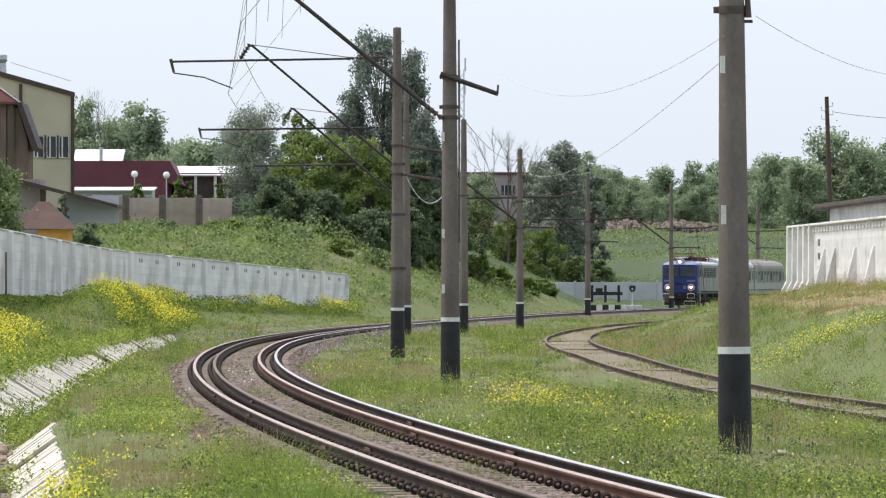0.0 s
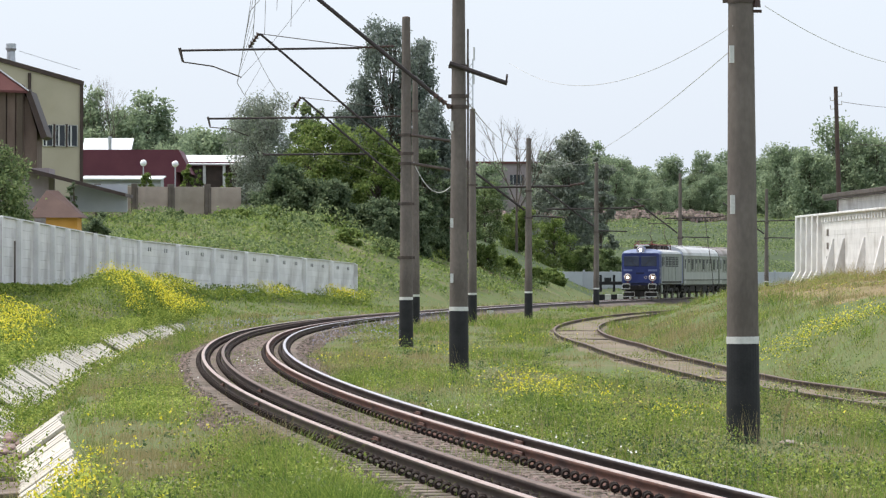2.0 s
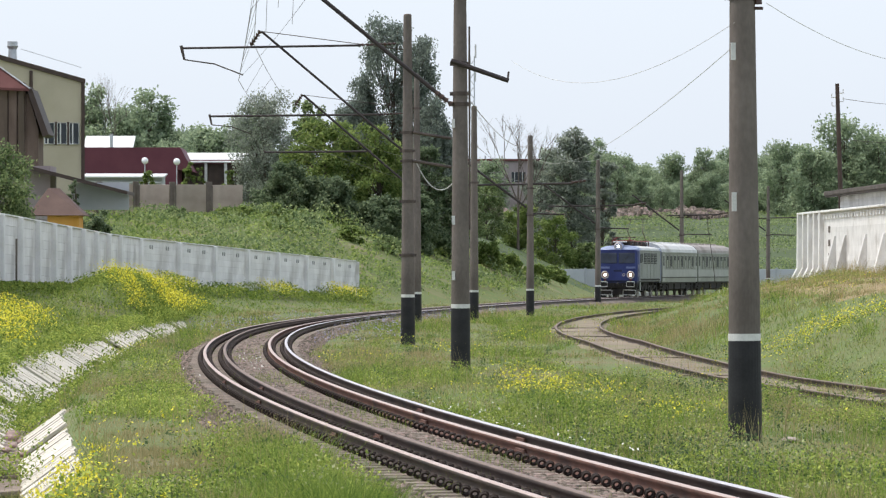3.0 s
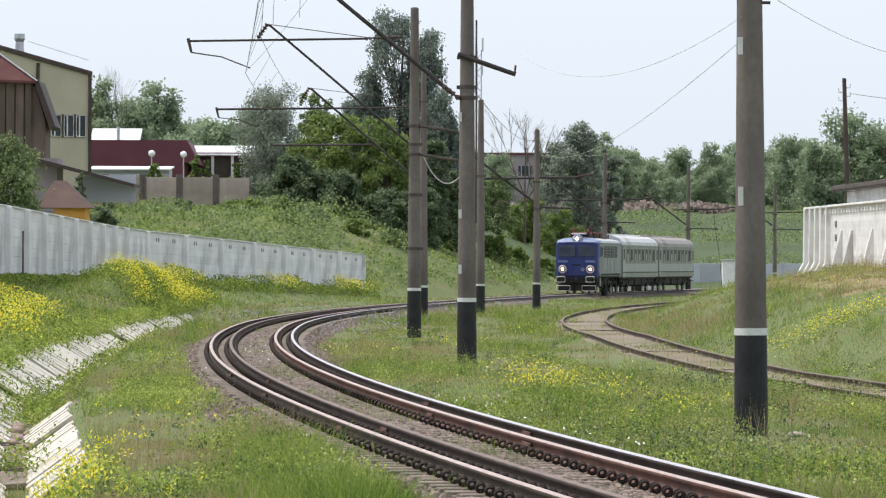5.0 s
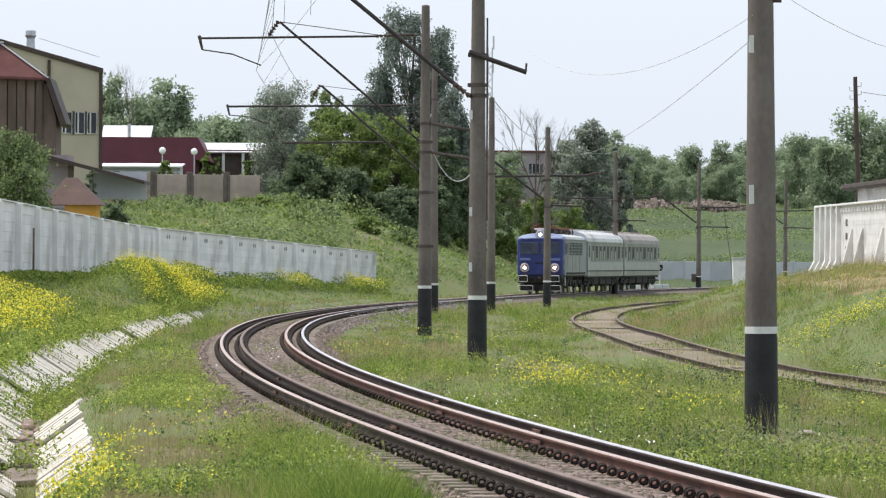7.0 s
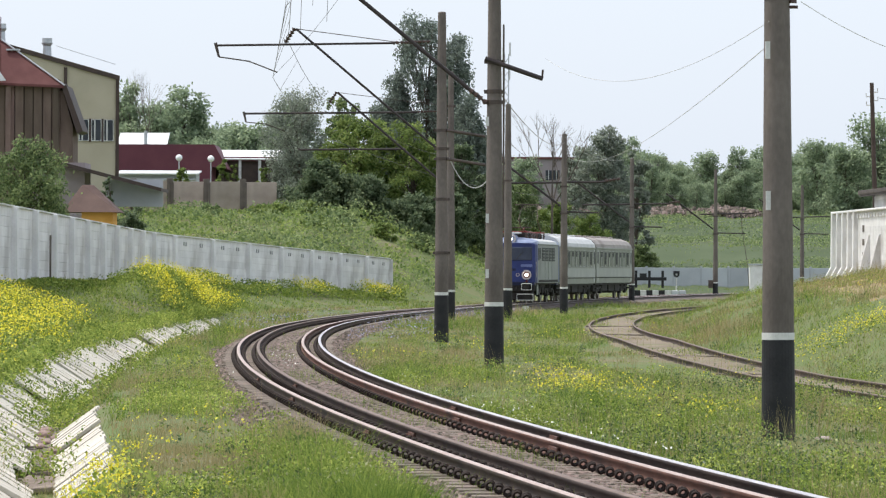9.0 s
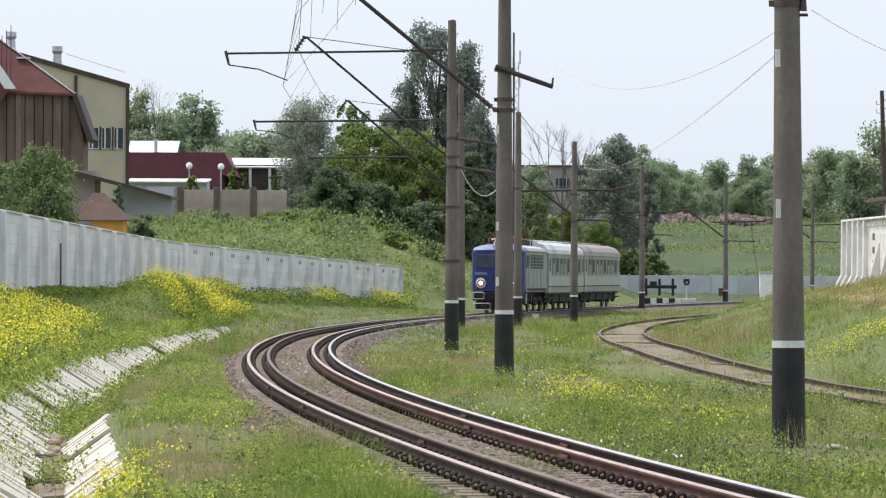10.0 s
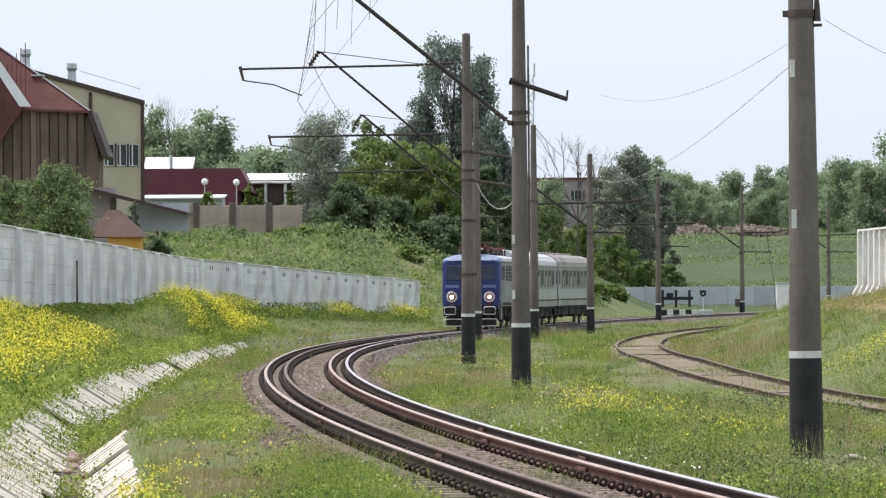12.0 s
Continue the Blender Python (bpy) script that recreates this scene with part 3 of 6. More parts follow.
def build_wires():
    # contact and carrier wires from mast to mast above the line
    tops = [(-4.2, 97.0, 9.5), (-5.95, 133.0, 8.6), (-6.4, 183.0, 8.6), (-2.2, 231.0, 7.7), (8.0, 304.0, 7.8), (16.0, 353.0, 7.8)]
    low = [(-4.4, 97.0, 7.5), (-6.4, 133.0, 7.5), (-7.4, 183.0, 7.5), (-2.0, 231.0, 6.4), (7.4, 304.0, 6.3), (15.4, 353.0, 6.3)]
    for a, b, c, d in zip(tops, tops[1:], low, low[1:]):
        up = sagging(a, b, 0.35, 12)
        dn = sagging(c, d, 0.05, 12)
        wire("carrier_wire", up, 0.009, "thin dark carrier wire over the track")
        wire("contact_wire", dn, 0.009, "thin dark contact wire over the track")
        for i in (2, 4, 6, 8, 10):
            wire("dropper", [up[i], dn[i]], 0.005, "thin vertical dropper wire between carrier and contact wires", 4)
    near = [(-4.4, 97.0, 7.5), (-0.6, 56.6, 7.6)]
    wire("contact_wire", sagging(*near, 0.05), 0.007, "thin dark carrier wire over the track")
    # loose droppers of the span nearer by
    for x, z in ((-4.85, 8.1), (-4.6, 7.7), (-4.3, 8.3), (-3.95, 7.9), (-3.5, 8.5)):
        wire("dropper", [(x, 110.0, 11.0), (x + 0.03, 110.0, 9.2), (x - 0.02, 110.0, z)], 0.006, "thin vertical dropper wire between carrier and contact wires", 4)
    wire("carrier_wire", sagging((-6.4, 133.0, 7.55), (-2.2, 97.0, 9.2), 0.2), 0.006, "thin dark carrier wire over the track", 4)
    # slack cables right of the line
    wire("slack_cable", sagging((3.55, 56.4, 4.66), (4.1, 231.0, 7.8), 0.85, 24), 0.005, "pale slack cable hung between masts", 5)
    wire("slack_cable", sagging((3.55, 56.4, 4.95), (1.25, 97.0, 6.4), 0.62, 18), 0.004, "thin pale slack cable hung between masts", 4)
    wire("slack_cable", sagging((3.95, 56.4, 5.2), (9.5, 82.0, 5.7), 0.35, 14), 0.0045, "thin pale slack cable hung from the mast", 4)
    wire("slack_cable", sagging((4.0, 231.0, 8.4), (10.0, 304.0, 9.5), 0.5, 12), 0.009, "pale slack cable hung between masts", 5)
    wire("slack_cable", sagging((0.3, 97.0, 5.6), (4.0, 231.0, 8.4), 0.5, 12), 0.012, "thin slack cable hung between masts", 4)


build_masts()
build_wires()


# ---- the white wall on the bank ----
M_GREYISH = material("bare grey concrete", (0.30, 0.30, 0.30), (0.42, 0.42, 0.42), 2, 0.9, bump=0.2)


def build_wall():
    wall = thing("boundary_wall", Matrix(), "long whitewashed precast concrete wall with pilasters on a grassy bank", "wall", kind="structure")
    line = [(-16.52, 100.0)] + [(-16.6 + 0.9 * (y - 90) / 133, y) for y in np.arange(106.5, 217, 6.5)] + [(-15.7, 223.0)] + [(-15.7 + 9.4 * k / 7, 223 + 67 * k / 7) for k in range(1, 8)]
    for i, ((x0, y0), (x1, y1)) in enumerate(zip(line, line[1:])):
        top = lambda q: float(wall_z(q)) + 0.27 * min(1.0, max(0.0, (205 - q) / 70))
        z = top(y0)
        h = 2.62
        s = Matrix()
        s[2][0] = (top(y1) - top(y0)) / math.hypot(x1 - x0, y1 - y0)
        a = math.degrees(math.atan2(y1 - y0, x1 - x0))
        ln = math.hypot(x1 - x0, y1 - y0)
        fr = pose(x0, y0, z, 0, 0, a)
        # sheets of four courses with shallow joints, facing the line
        for c in range(9):
            p = part("panel", bx(bmesh.new(), ln / 2, 0.07, -0.5 + (c + 0.5) * (h + 0.5) / 9, ln - 0.34, 0.14 - 0.008 * (c % 2), (h + 0.5) / 9 - 0.006, s, 0.005), M_WALL, wall)
            p.matrix_basis = fr
        q = part("pilaster", box(0, 0.0, h / 2 - 0.25, 0.42, 0.42, h + 0.52, 0.02), M_WALL, wall)
        q.matrix_basis = fr
        c = part("coping", bx(bmesh.new(), ln / 2, 0.06, h + 0.03, ln + 0.02, 0.26, 0.06, s, 0.012), M_WHITEP, wall)
        c.matrix_basis = fr
        if y0 > 222:
            bm = bmesh.new()
            for k in (0.3, 0.72):
                for d in (-0.25, 0.25):
                    bx(bm, ln * k + d, -0.015, h - 0.35, 0.12, 0.05, 0.2, s)
            o = part("coping_mark", bm, M_GREYISH, wall, "small grey blocks under the coping")
            o.matrix_basis = fr
    part("drain_post", box(-15.85, 162.0, 2.2, 0.07, 0.07, 1.6), M_POLE, wall, "dark steel post fixed to the wall")
    q = part("pilaster", box(-6.3, 290, 1.0, 0.4, 0.4, 2.9, 0.02), M_WALL, wall)


# ---- ditch lined with concrete planks ----
def build_ditch():
    lining = thing("ditch_lining", Matrix(), "pale concrete planks lining a drainage ditch, some slipped", "ditch lining", kind="structure")
    kinds = []
    for ln, wd in ((0.60, 1.20), (0.58, 1.12), (0.61, 1.26), (0.52, 1.16), (0.60, 0.86), (0.57, 0.80)):
        bm = bmesh.new()
        bx(bm, 0, 0, 0, wd, ln, 0.06, bevel=0.008)
        me = bpy.data.meshes.new("plank")
        bm.to_mesh(me)
        bm.free()
        me.materials.append(M_SLAB)
        kinds.append(me)
    y = 46.0
    slip = 0.0
    while y < 192:
        c = float(ditch_x(y))
        turn = -math.degrees(math.atan(float(ditch_x(y + 2) - ditch_x(y - 2)) / 4))
        if RNG.random() < 0.16:
            slip = RNG.normal(0, 0.08)
        if RNG.random() > 0.05 and not any(a < y < b for a, b in ((83, 85.5), (101, 102.5), (120, 121.5), (142, 145), (166, 168))):
            piece("plank", kinds[int(RNG.integers(4))], lining, pose(c - 0.66 + slip + RNG.normal(0, 0.02), y, -0.60 - 0.6 * slip + RNG.normal(0, 0.006), RNG.normal(0, 0.4), 31 + RNG.normal(0, 1.4), turn + RNG.normal(0, 0.5)))
        if 50 < y < 73.5 and not 63.5 < y < 65.8:
            piece("plank", kinds[4 + int(RNG.integers(2))], lining, pose(c + 0.52 + RNG.normal(0, 0.012), y, -0.70 + RNG.normal(0, 0.004), RNG.normal(0, 0.2), -36 + RNG.normal(0, 0.5), turn + RNG.normal(0, 0.4)))
        y += 0.625
    y = 56.0
    bm = bmesh.new()
    bx(bm, 0, 0, 0, 0.5, 0.9, 0.06, bevel=0.012)
    me2 = bpy.data.meshes.new("plank")
    bm.to_mesh(me2)
    bm.free()
    me2.materials.append(M_SLEEPER)
    while y < 84:
        piece("plank", me2, lining, pose(float(ditch_x(y)), y, -0.96, RNG.normal(0, 3), RNG.normal(0, 4), RNG.normal(0, 5)))
        y += 1.15


build_wall()
build_ditch()


# ---- the train ----
M_BLUE = material("deep blue loco paint", (0.022, 0.032, 0.13), (0.034, 0.048, 0.18), 1.2, 0.4, bump=0.05, c3=(0.02, 0.025, 0.09))
M_NAVY = material("dark navy edge paint", (0.012, 0.016, 0.05), (0.02, 0.026, 0.075), 2, 0.5, bump=0.05)
M_STRIPE = material("pale blue stripe paint", (0.12, 0.15, 0.32), (0.17, 0.20, 0.38), 2, 0.45, bump=0.05)
# the blue is a sky reflection held in the glass colour
M_SCREEN = material("dark windscreen with painted blue reflection", (0.025, 0.032, 0.06), (0.06, 0.07, 0.11), 1, 0.25, bump=0, spec=0.4)
# grey-green base colour imitates sky and greenery reflected in the panes
M_PANE = material("coach pane with painted reflection", (0.14, 0.15, 0.12), (0.22, 0.23, 0.19), 0.9, 0.3, bump=0, spec=0.3, rand=0.3)
M_LBLUE = material("dulled light blue band", (0.20, 0.24, 0.38), (0.30, 0.34, 0.47), 2, 0.4, bump=0.05)
M_LGREY = material("dusty grey loco paint", (0.20, 0.215, 0.20), (0.27, 0.285, 0.26), 1.2, 0.5, bump=0.05, c3=(0.17, 0.18, 0.165))
M_COACH = material("dusty pale grey-green coach paint", (0.21, 0.225, 0.185), (0.275, 0.285, 0.24), 0.8, 0.5, bump=0.05, c3=(0.19, 0.195, 0.165))
M_COACHW = material("pale waist paint", (0.30, 0.31, 0.285), (0.38, 0.39, 0.36), 0.8, 0.5, bump=0.05)
M_ROOF = material("silvery roof paint", (0.50, 0.50, 0.50), (0.64, 0.64, 0.63), 0.8, 0.55, bump=0.1, c3=(0.40, 0.38, 0.36))
M_ROOF2 = material("grimy brown roof paint", (0.28, 0.25, 0.23), (0.38, 0.34, 0.32), 0.8, 0.65, bump=0.1, c3=(0.22, 0.19, 0.17))
M_UNDER = material("sooty running gear", (0.018, 0.017, 0.017), (0.05, 0.045, 0.04), 3, 0.8, 0.2, bump=0.2)
M_TYRE = material("steel wheel rim", (0.16, 0.14, 0.13), (0.28, 0.26, 0.25), 3, 0.4, 0.8, bump=0.05)
M_RED = material("red pantograph paint", (0.180, 0.024, 0.020), (0.252, 0.048, 0.040), 3, 0.5, bump=0.05)
M_LAMP = glowing("lit headlamp", (1.0, 0.95, 0.86), 7.0)
M_RING = material("dull reddish lamp ring", (0.20, 0.11, 0.09), (0.32, 0.19, 0.16), 3, 0.5, 0.2, bump=0)
M_CHROME = material("pale lamp ring", (0.36, 0.32, 0.33), (0.50, 0.45, 0.46), 3, 0.35, 0.5, bump=0)


def wheelset(parent, y, r=0.55):
    bm = bmesh.new()
    for s in (-0.73, 0.73):
        tube(bm, (s - 0.065, 0, 0), (s + 0.065, 0, 0), r, r, 24)
    tube(bm, (-0.9, 0, 0), (0.9, 0, 0), 0.09, 0.09, 10)
    for s in (-0.80, 0.80):
        for k in range(4):
            bx(bm, s, 0.28 * math.cos(k * 1.571), 0.28 * math.sin(k * 1.571), 0.03, 0.1, 0.1)
    w = part("wheelset", bm, M_TYRE, parent, "steel wheels on an axle")
    w.matrix_basis = pose(0, y, r)
    return (w, y, r)


def bogie(parent, y, wheels, base=3.05, r=0.55):
    bm = bmesh.new()
    for s in (-1.05, 1.05):
        bx(bm, s, y, 0.72, 0.14, base + 1.1, 0.24, bevel=0.03)
        for k in (-1, 1):
            bx(bm, s * 1.04, y + k * base / 2, 0.55, 0.2, 0.42, 0.36, bevel=0.04)
            tube(bm, (s, y + k * base / 2 - 0.35, 0.75), (s, y + k * base / 2 - 0.35, 1.1), 0.09)
        tube(bm, (s, y - 0.3, 0.6), (s, y - 0.3, 1.05), 0.14)
        tube(bm, (s, y + 0.3, 0.6), (s, y + 0.3, 1.05), 0.14)
    bx(bm, 0, y, 0.75, 2.0, 0.6, 0.3)
    part("bogie_frame", bm, M_UNDER, parent, "sooty black bogie frame")
    for k in (-1, 1):
        wheels.append(wheelset(parent, y + k * base / 2, r))


def shell(sections):
    """A skin over cross outlines given as (y, [(x, z), ...])."""
    bm = bmesh.new()
    rings = [[bm.verts.new((x, y, z)) for x, z in o] for y, o in sections]
    for a, b in zip(rings, rings[1:]):
        for i in range(len(a)):
            j = (i + 1) % len(a)
            bm.faces.new((a[i], a[j], b[j], b[i]))
    bm.faces.new(rings[0])
    bm.faces.new(rings[-1][::-1])
    bmesh.ops.recalc_face_normals(bm, faces=bm.faces)
    return bm


def rounded(w, z0, z1, c):
    """A cross outline with cut upper corners."""
    return [(-w, z0), (w, z0), (w, z1 - c), (w - c * 0.4, z1 - c * 0.35), (w - c, z1), (-w + c, z1), (-w + c * 0.4, z1 - c * 0.35), (-w, z1 - c)]


def ring(bm, c, r, thick, n=20):
    """A torus-like lamp rim, facing along y."""
    pts = [(c[0] + r * math.cos(6.28318 * k / n), c[1], c[2] + r * math.sin(6.28318 * k / n)) for k in range(n + 1)]
    return rope(bm, pts, thick, 7)


def loop_frame(xx, y, z, ww, hh):
    c = 0.07
    pts = [(-ww + c, -hh), (ww - c, -hh), (ww, -hh + c), (ww, hh - c), (ww - c, hh), (-ww + c, hh), (-ww, hh - c), (-ww, -hh + c), (-ww + c, -hh)]
    return rope(bmesh.new(), [(xx + a / 2, y, z + b / 2) for a, b in pts], 0.024, 6)


def build_loco():
    wheels = []
    t = thing("electric_locomotive", pose(0, 0, 0), "blue-fronted electric locomotive with grey dusty sides and lit headlamps", "locomotive")
    W, F = 1.46, 6.1      # half width, front plane
    # blue cab fronts wrap a little way round the corners; grey flanks between them
    for s in (1, -1):
        o = [(s * y, rounded(W * k, 1.18, 3.42, 0.10)) for y, k in ((F - 0.95, 1.0), (F - 0.45, 1.0), (F - 0.16, 0.95), (F - 0.03, 0.84), (F, 0.60))]
        part("cab", shell(o), M_BLUE, t, "deep blue cab end")
        part("cab_skirt", box(0, s * (F - 0.52), 1.12, 2.72, 0.95, 0.22, 0.03), M_NAVY, t, "dark navy lower cab edge")
    part("side_body", shell([(-F + 0.95, rounded(W, 1.15, 3.38, 0.06)), (F - 0.95, rounded(W, 1.15, 3.38, 0.06))]), M_LGREY, t, "dusty grey flank")
    arch = lambda w, h: [(-w, 3.385), (w, 3.385), (w * 0.96, 3.385 + h * 0.45), (w * 0.75, 3.385 + h * 0.8), (w * 0.4, 3.385 + h), (-w * 0.4, 3.385 + h), (-w * 0.75, 3.385 + h * 0.8), (-w * 0.96, 3.385 + h * 0.45)]
    for s in (1, -1):
        part("cab_roof", shell([(s * (F - 0.06), arch(0.9, 0.06)), (s * (F - 0.2), arch(1.28, 0.16)), (s * (F - 0.7), arch(W, 0.32)), (s * (F - 1.5), arch(W, 0.36))]), M_LBLUE, t, "pale blue-grey cab roof")
    part("roof", shell([(-F + 1.51, arch(W, 0.34)), (F - 1.51, arch(W, 0.34))]), M_ROOF, t, "silvery engine roof")
    for x in (-0.70, 0.70):
        sx = 1 if x > 0 else -1
        w = part("windscreen", bx(bmesh.new(), x * 0.93, F, 2.82, 1.16, 0.08, 0.76, bevel=0.04), M_SCREEN, t, "dark windscreen")
        w.matrix_basis = pose(x, F + 0.0, 0, 0, 0, -2 * sx) @ pose(-x, -F, 0)
        part("wiper", tube(bmesh.new(), (x * 0.5, F + 0.05, 2.5), (x * 1.05, F + 0.05, 2.95), 0.014), M_UNDER, w)
        lx = sx * 0.93
        lamp = part("headlamp", tube(bmesh.new(), (lx, F - 0.2, 1.62), (lx, F + 0.06, 1.62), 0.29, 0.27, 22), M_RING, t, "round headlamp housing")
        part("rim", ring(bmesh.new(), (lx, F + 0.07, 1.62), 0.245, 0.045), M_CHROME, lamp, "pale lamp rim")
        part("lens", tube(bmesh.new(), (lx, F + 0.06, 1.62), (lx, F + 0.09, 1.62), 0.095, 0.085, 16), M_LAMP, lamp, "lit lens")
        part("tail_lamp", tube(bmesh.new(), (lx, F - 0.1, 1.27), (lx, F + 0.04, 1.27), 0.07, 0.06, 12), M_RED, t, "small red tail lamp")
        b = tube(bmesh.new(), (sx * 0.9, F - 0.1, 1.0), (sx * 0.9, F + 0.4, 1.0), 0.12)
        tube(b, (sx * 0.9, F + 0.4, 1.0), (sx * 0.9, F + 0.45, 1.0), 0.22, 0.2, 18)
        part("buffer", b, M_UNDER, t, "black round buffer")
        part("buffer_frame", loop_frame(sx * 0.98, F + 0.47, 0.95, 0.56, 0.36), M_WHITEP, t, "white painted buffer outline")
        part("step_frame", loop_frame(sx * 0.86, F + 0.2, 0.36, 0.92, 0.34), M_WHITEP, t, "white painted step frame")
        part("stripe", box(sx * 0.92, F - 0.04, 2.14, 0.66, 0.10, 0.15, 0.02), M_STRIPE, t, "pale blue stripe")
        part("handrail", rope(bmesh.new(), [(sx * 1.42, F - 0.28, 1.5), (sx * 1.47, F - 0.24, 1.55), (sx * 1.47, F - 0.24, 2.3), (sx * 1.42, F - 0.28, 2.35)], 0.02, 6), M_CHROME, t)
        cw = part("cab_window", box(sx * 1.445, F - 1.30, 2.80, 0.06, 0.62, 0.66, 0.03), M_GLASSMATT, t, "dark cab side window")
        part("frame", rope(bmesh.new(), [(sx * 1.48, F - 1.30 + a, 2.80 + b) for a, b in ((-0.33, -0.35), (0.33, -0.35), (0.33, 0.35), (-0.33, 0.35), (-0.33, -0.35))], 0.02, 5), M_LGREY, cw)
        d = part("cab_door", box(sx * 1.452, F - 2.1, 2.28, 0.04, 0.62, 2.1, 0.03), M_LGREY, t)
        part("door_window", box(sx * 1.47, F - 2.1, 2.85, 0.03, 0.36, 0.6, 0.02), M_GLASSMATT, d)
        part("ladder", bx(bmesh.new(), sx * 1.28, F - 2.1, 0.78, 0.1, 0.5, 0.6, bevel=0.02), M_LGREY, t, "pale cab steps")
    part("nameplate", box(0, F + 0.005, 1.92, 0.62, 0.03, 0.14, 0.01), M_NAVY, t)
    part("crest_hook", ring(bmesh.new(), (-0.42, F + 0.02, 1.62), 0.09, 0.02, 14), M_CHROME, t)
    part("waist_rail", box(0, F - 0.04, 1.20, 2.2, 0.14, 0.07, 0.02), M_NAVY, t)
    part("buffer_beam", box(0, F - 0.25, 0.90, 2.75, 0.40, 0.46, 0.04), M_UNDER, t, "black buffer beam")
    part("pilot", box(0, F - 0.25, 0.42, 2.5, 0.2, 0.46, 0.06), M_UNDER, t, "black rail guard")
    part("coupler", tube(bmesh.new(), (0, F - 0.1, 1.0), (0, F + 0.4, 0.9), 0.1), M_UNDER, t)
    for x in (-0.35, 0.3):
        part("brake_hose", rope(bmesh.new(), [(x, F, 0.95), (x, F + 0.2, 0.8), (x * 1.1, F + 0.22, 0.5), (x * 1.2, F + 0.1, 0.4)], 0.03, 6), M_UNDER, t)
    # the big top lamp under its pale hood
    top = part("roof_lamp", tube(bmesh.new(), (0, F - 0.85, 3.66), (0, F - 0.12, 3.66), 0.33, 0.30, 22), M_LBLUE, t, "big round roof headlamp")
    part("rim", ring(bmesh.new(), (0, F - 0.12, 3.66), 0.25, 0.05), M_CHROME, top, "pale lamp rim")
    part("lens", tube(bmesh.new(), (0, F - 0.12, 3.66), (0, F - 0.09, 3.66), 0.10, 0.09, 16), M_LAMP, top, "lit lens")
    hood = bmesh.new()
    bx(hood, -0.05, F - 0.75, 4.00, 0.95, 0.6, 0.10, bevel=0.04)
    part("horn_cover", hood, M_WHITEP, t, "pale horn cover on the roof")
    # flank details
    for s in (-1, 1):
        for y in (-2.6, -0.9, 0.8, 2.5):
            w = part("side_window", box(s * 1.455, y, 2.80, 0.05, 1.25, 0.78, 0.03), M_GLASSMATT, t, "dark grille window")
            for k in range(4):
                part("slat", box(s * 1.485, y, 2.53 + k * 0.18, 0.02, 1.2, 0.035), M_LGREY, w)
        for y in (-1.75, -0.05, 1.65):
            part("rib", box(s * 1.465, y, 2.25, 0.03, 0.08, 1.9), M_LGREY, t)
        part("sill_band", box(s * 1.46, 0, 1.27, 0.03, 9.6, 0.14), M_UNDER, t)
        part("gutter", box(s * 1.475, 0, 3.37, 0.05, 10.0, 0.05), M_LGREY, t)
    under = bmesh.new()
    bx(under, 0, 0, 0.85, 2.3, 2.6, 0.55, bevel=0.05)
    for y in (-0.7, 0.6):
        tube(under, (-1.2, y, 0.7), (1.2, y, 0.7), 0.24, 0.24, 12)
    bx(under, 0, 0, 1.12, 2.6, 11.4, 0.12)
    part("underframe", under, M_UNDER, t, "dark boxes filling the underside")
    for y in (-3.5, 3.5):
        bogie(t, y, wheels)
    # roof gear and pantographs, one raised
    for y, x, w, d, h in ((-3.4, 0.1, 1.5, 0.9, 0.22), (-1.6, -0.2, 1.1, 0.7, 0.3), (-0.2, 0.15, 1.3, 0.9, 0.2), (1.3, 0.0, 0.9, 0.6, 0.34), (3.3, 0.1, 1.5, 0.9, 0.18)):
        part("roof_box", bx(bmesh.new(), x, y, 3.74 + h / 2, w, d, h, bevel=0.04), M_UNDER, t, "dark roof equipment box")
    for y in np.arange(-4.2, 4.6, 1.7):
        for x in (-0.7, 0.7):
            b = bmesh.new()
            insulator(b, (x, y, 3.66), (x, y, 4.02), 4, 0.085)
            part("roof_insulator", b, M_PORC, t, "brown roof insulator")
    for x in (-0.7, 0.7):
        part("roof_bar", tube(bmesh.new(), (x, -4.6, 4.05), (x, 4.6, 4.05), 0.02), M_RED, t, "red roof conductor bar")
    for y, up in ((3.2, 0), (-3.2, 1)):
        h = 5.7 if up else 4.30
        k = 4.85 if up else 4.20
        part("pantograph_base", bx(bmesh.new(), 0, y, 4.08, 1.5, 1.7, 0.07, bevel=0.02), M_RED, t, "red pantograph base frame")
        for x in (-0.55, 0.55):
            part("pantograph_arm", rope(bmesh.new(), [(x, y - 0.9, 4.08), (x, y + (1.1 if up else 1.5), k), (x * 0.8, y, h)], 0.03, 6), M_RED if not up else M_STEEL, t, "folding pantograph arm")
        part("pantograph_head", bx(bmesh.new(), 0, y, h + 0.03, 1.75, 0.3, 0.06, bevel=0.02), M_STEEL, t)
    return t, wheels


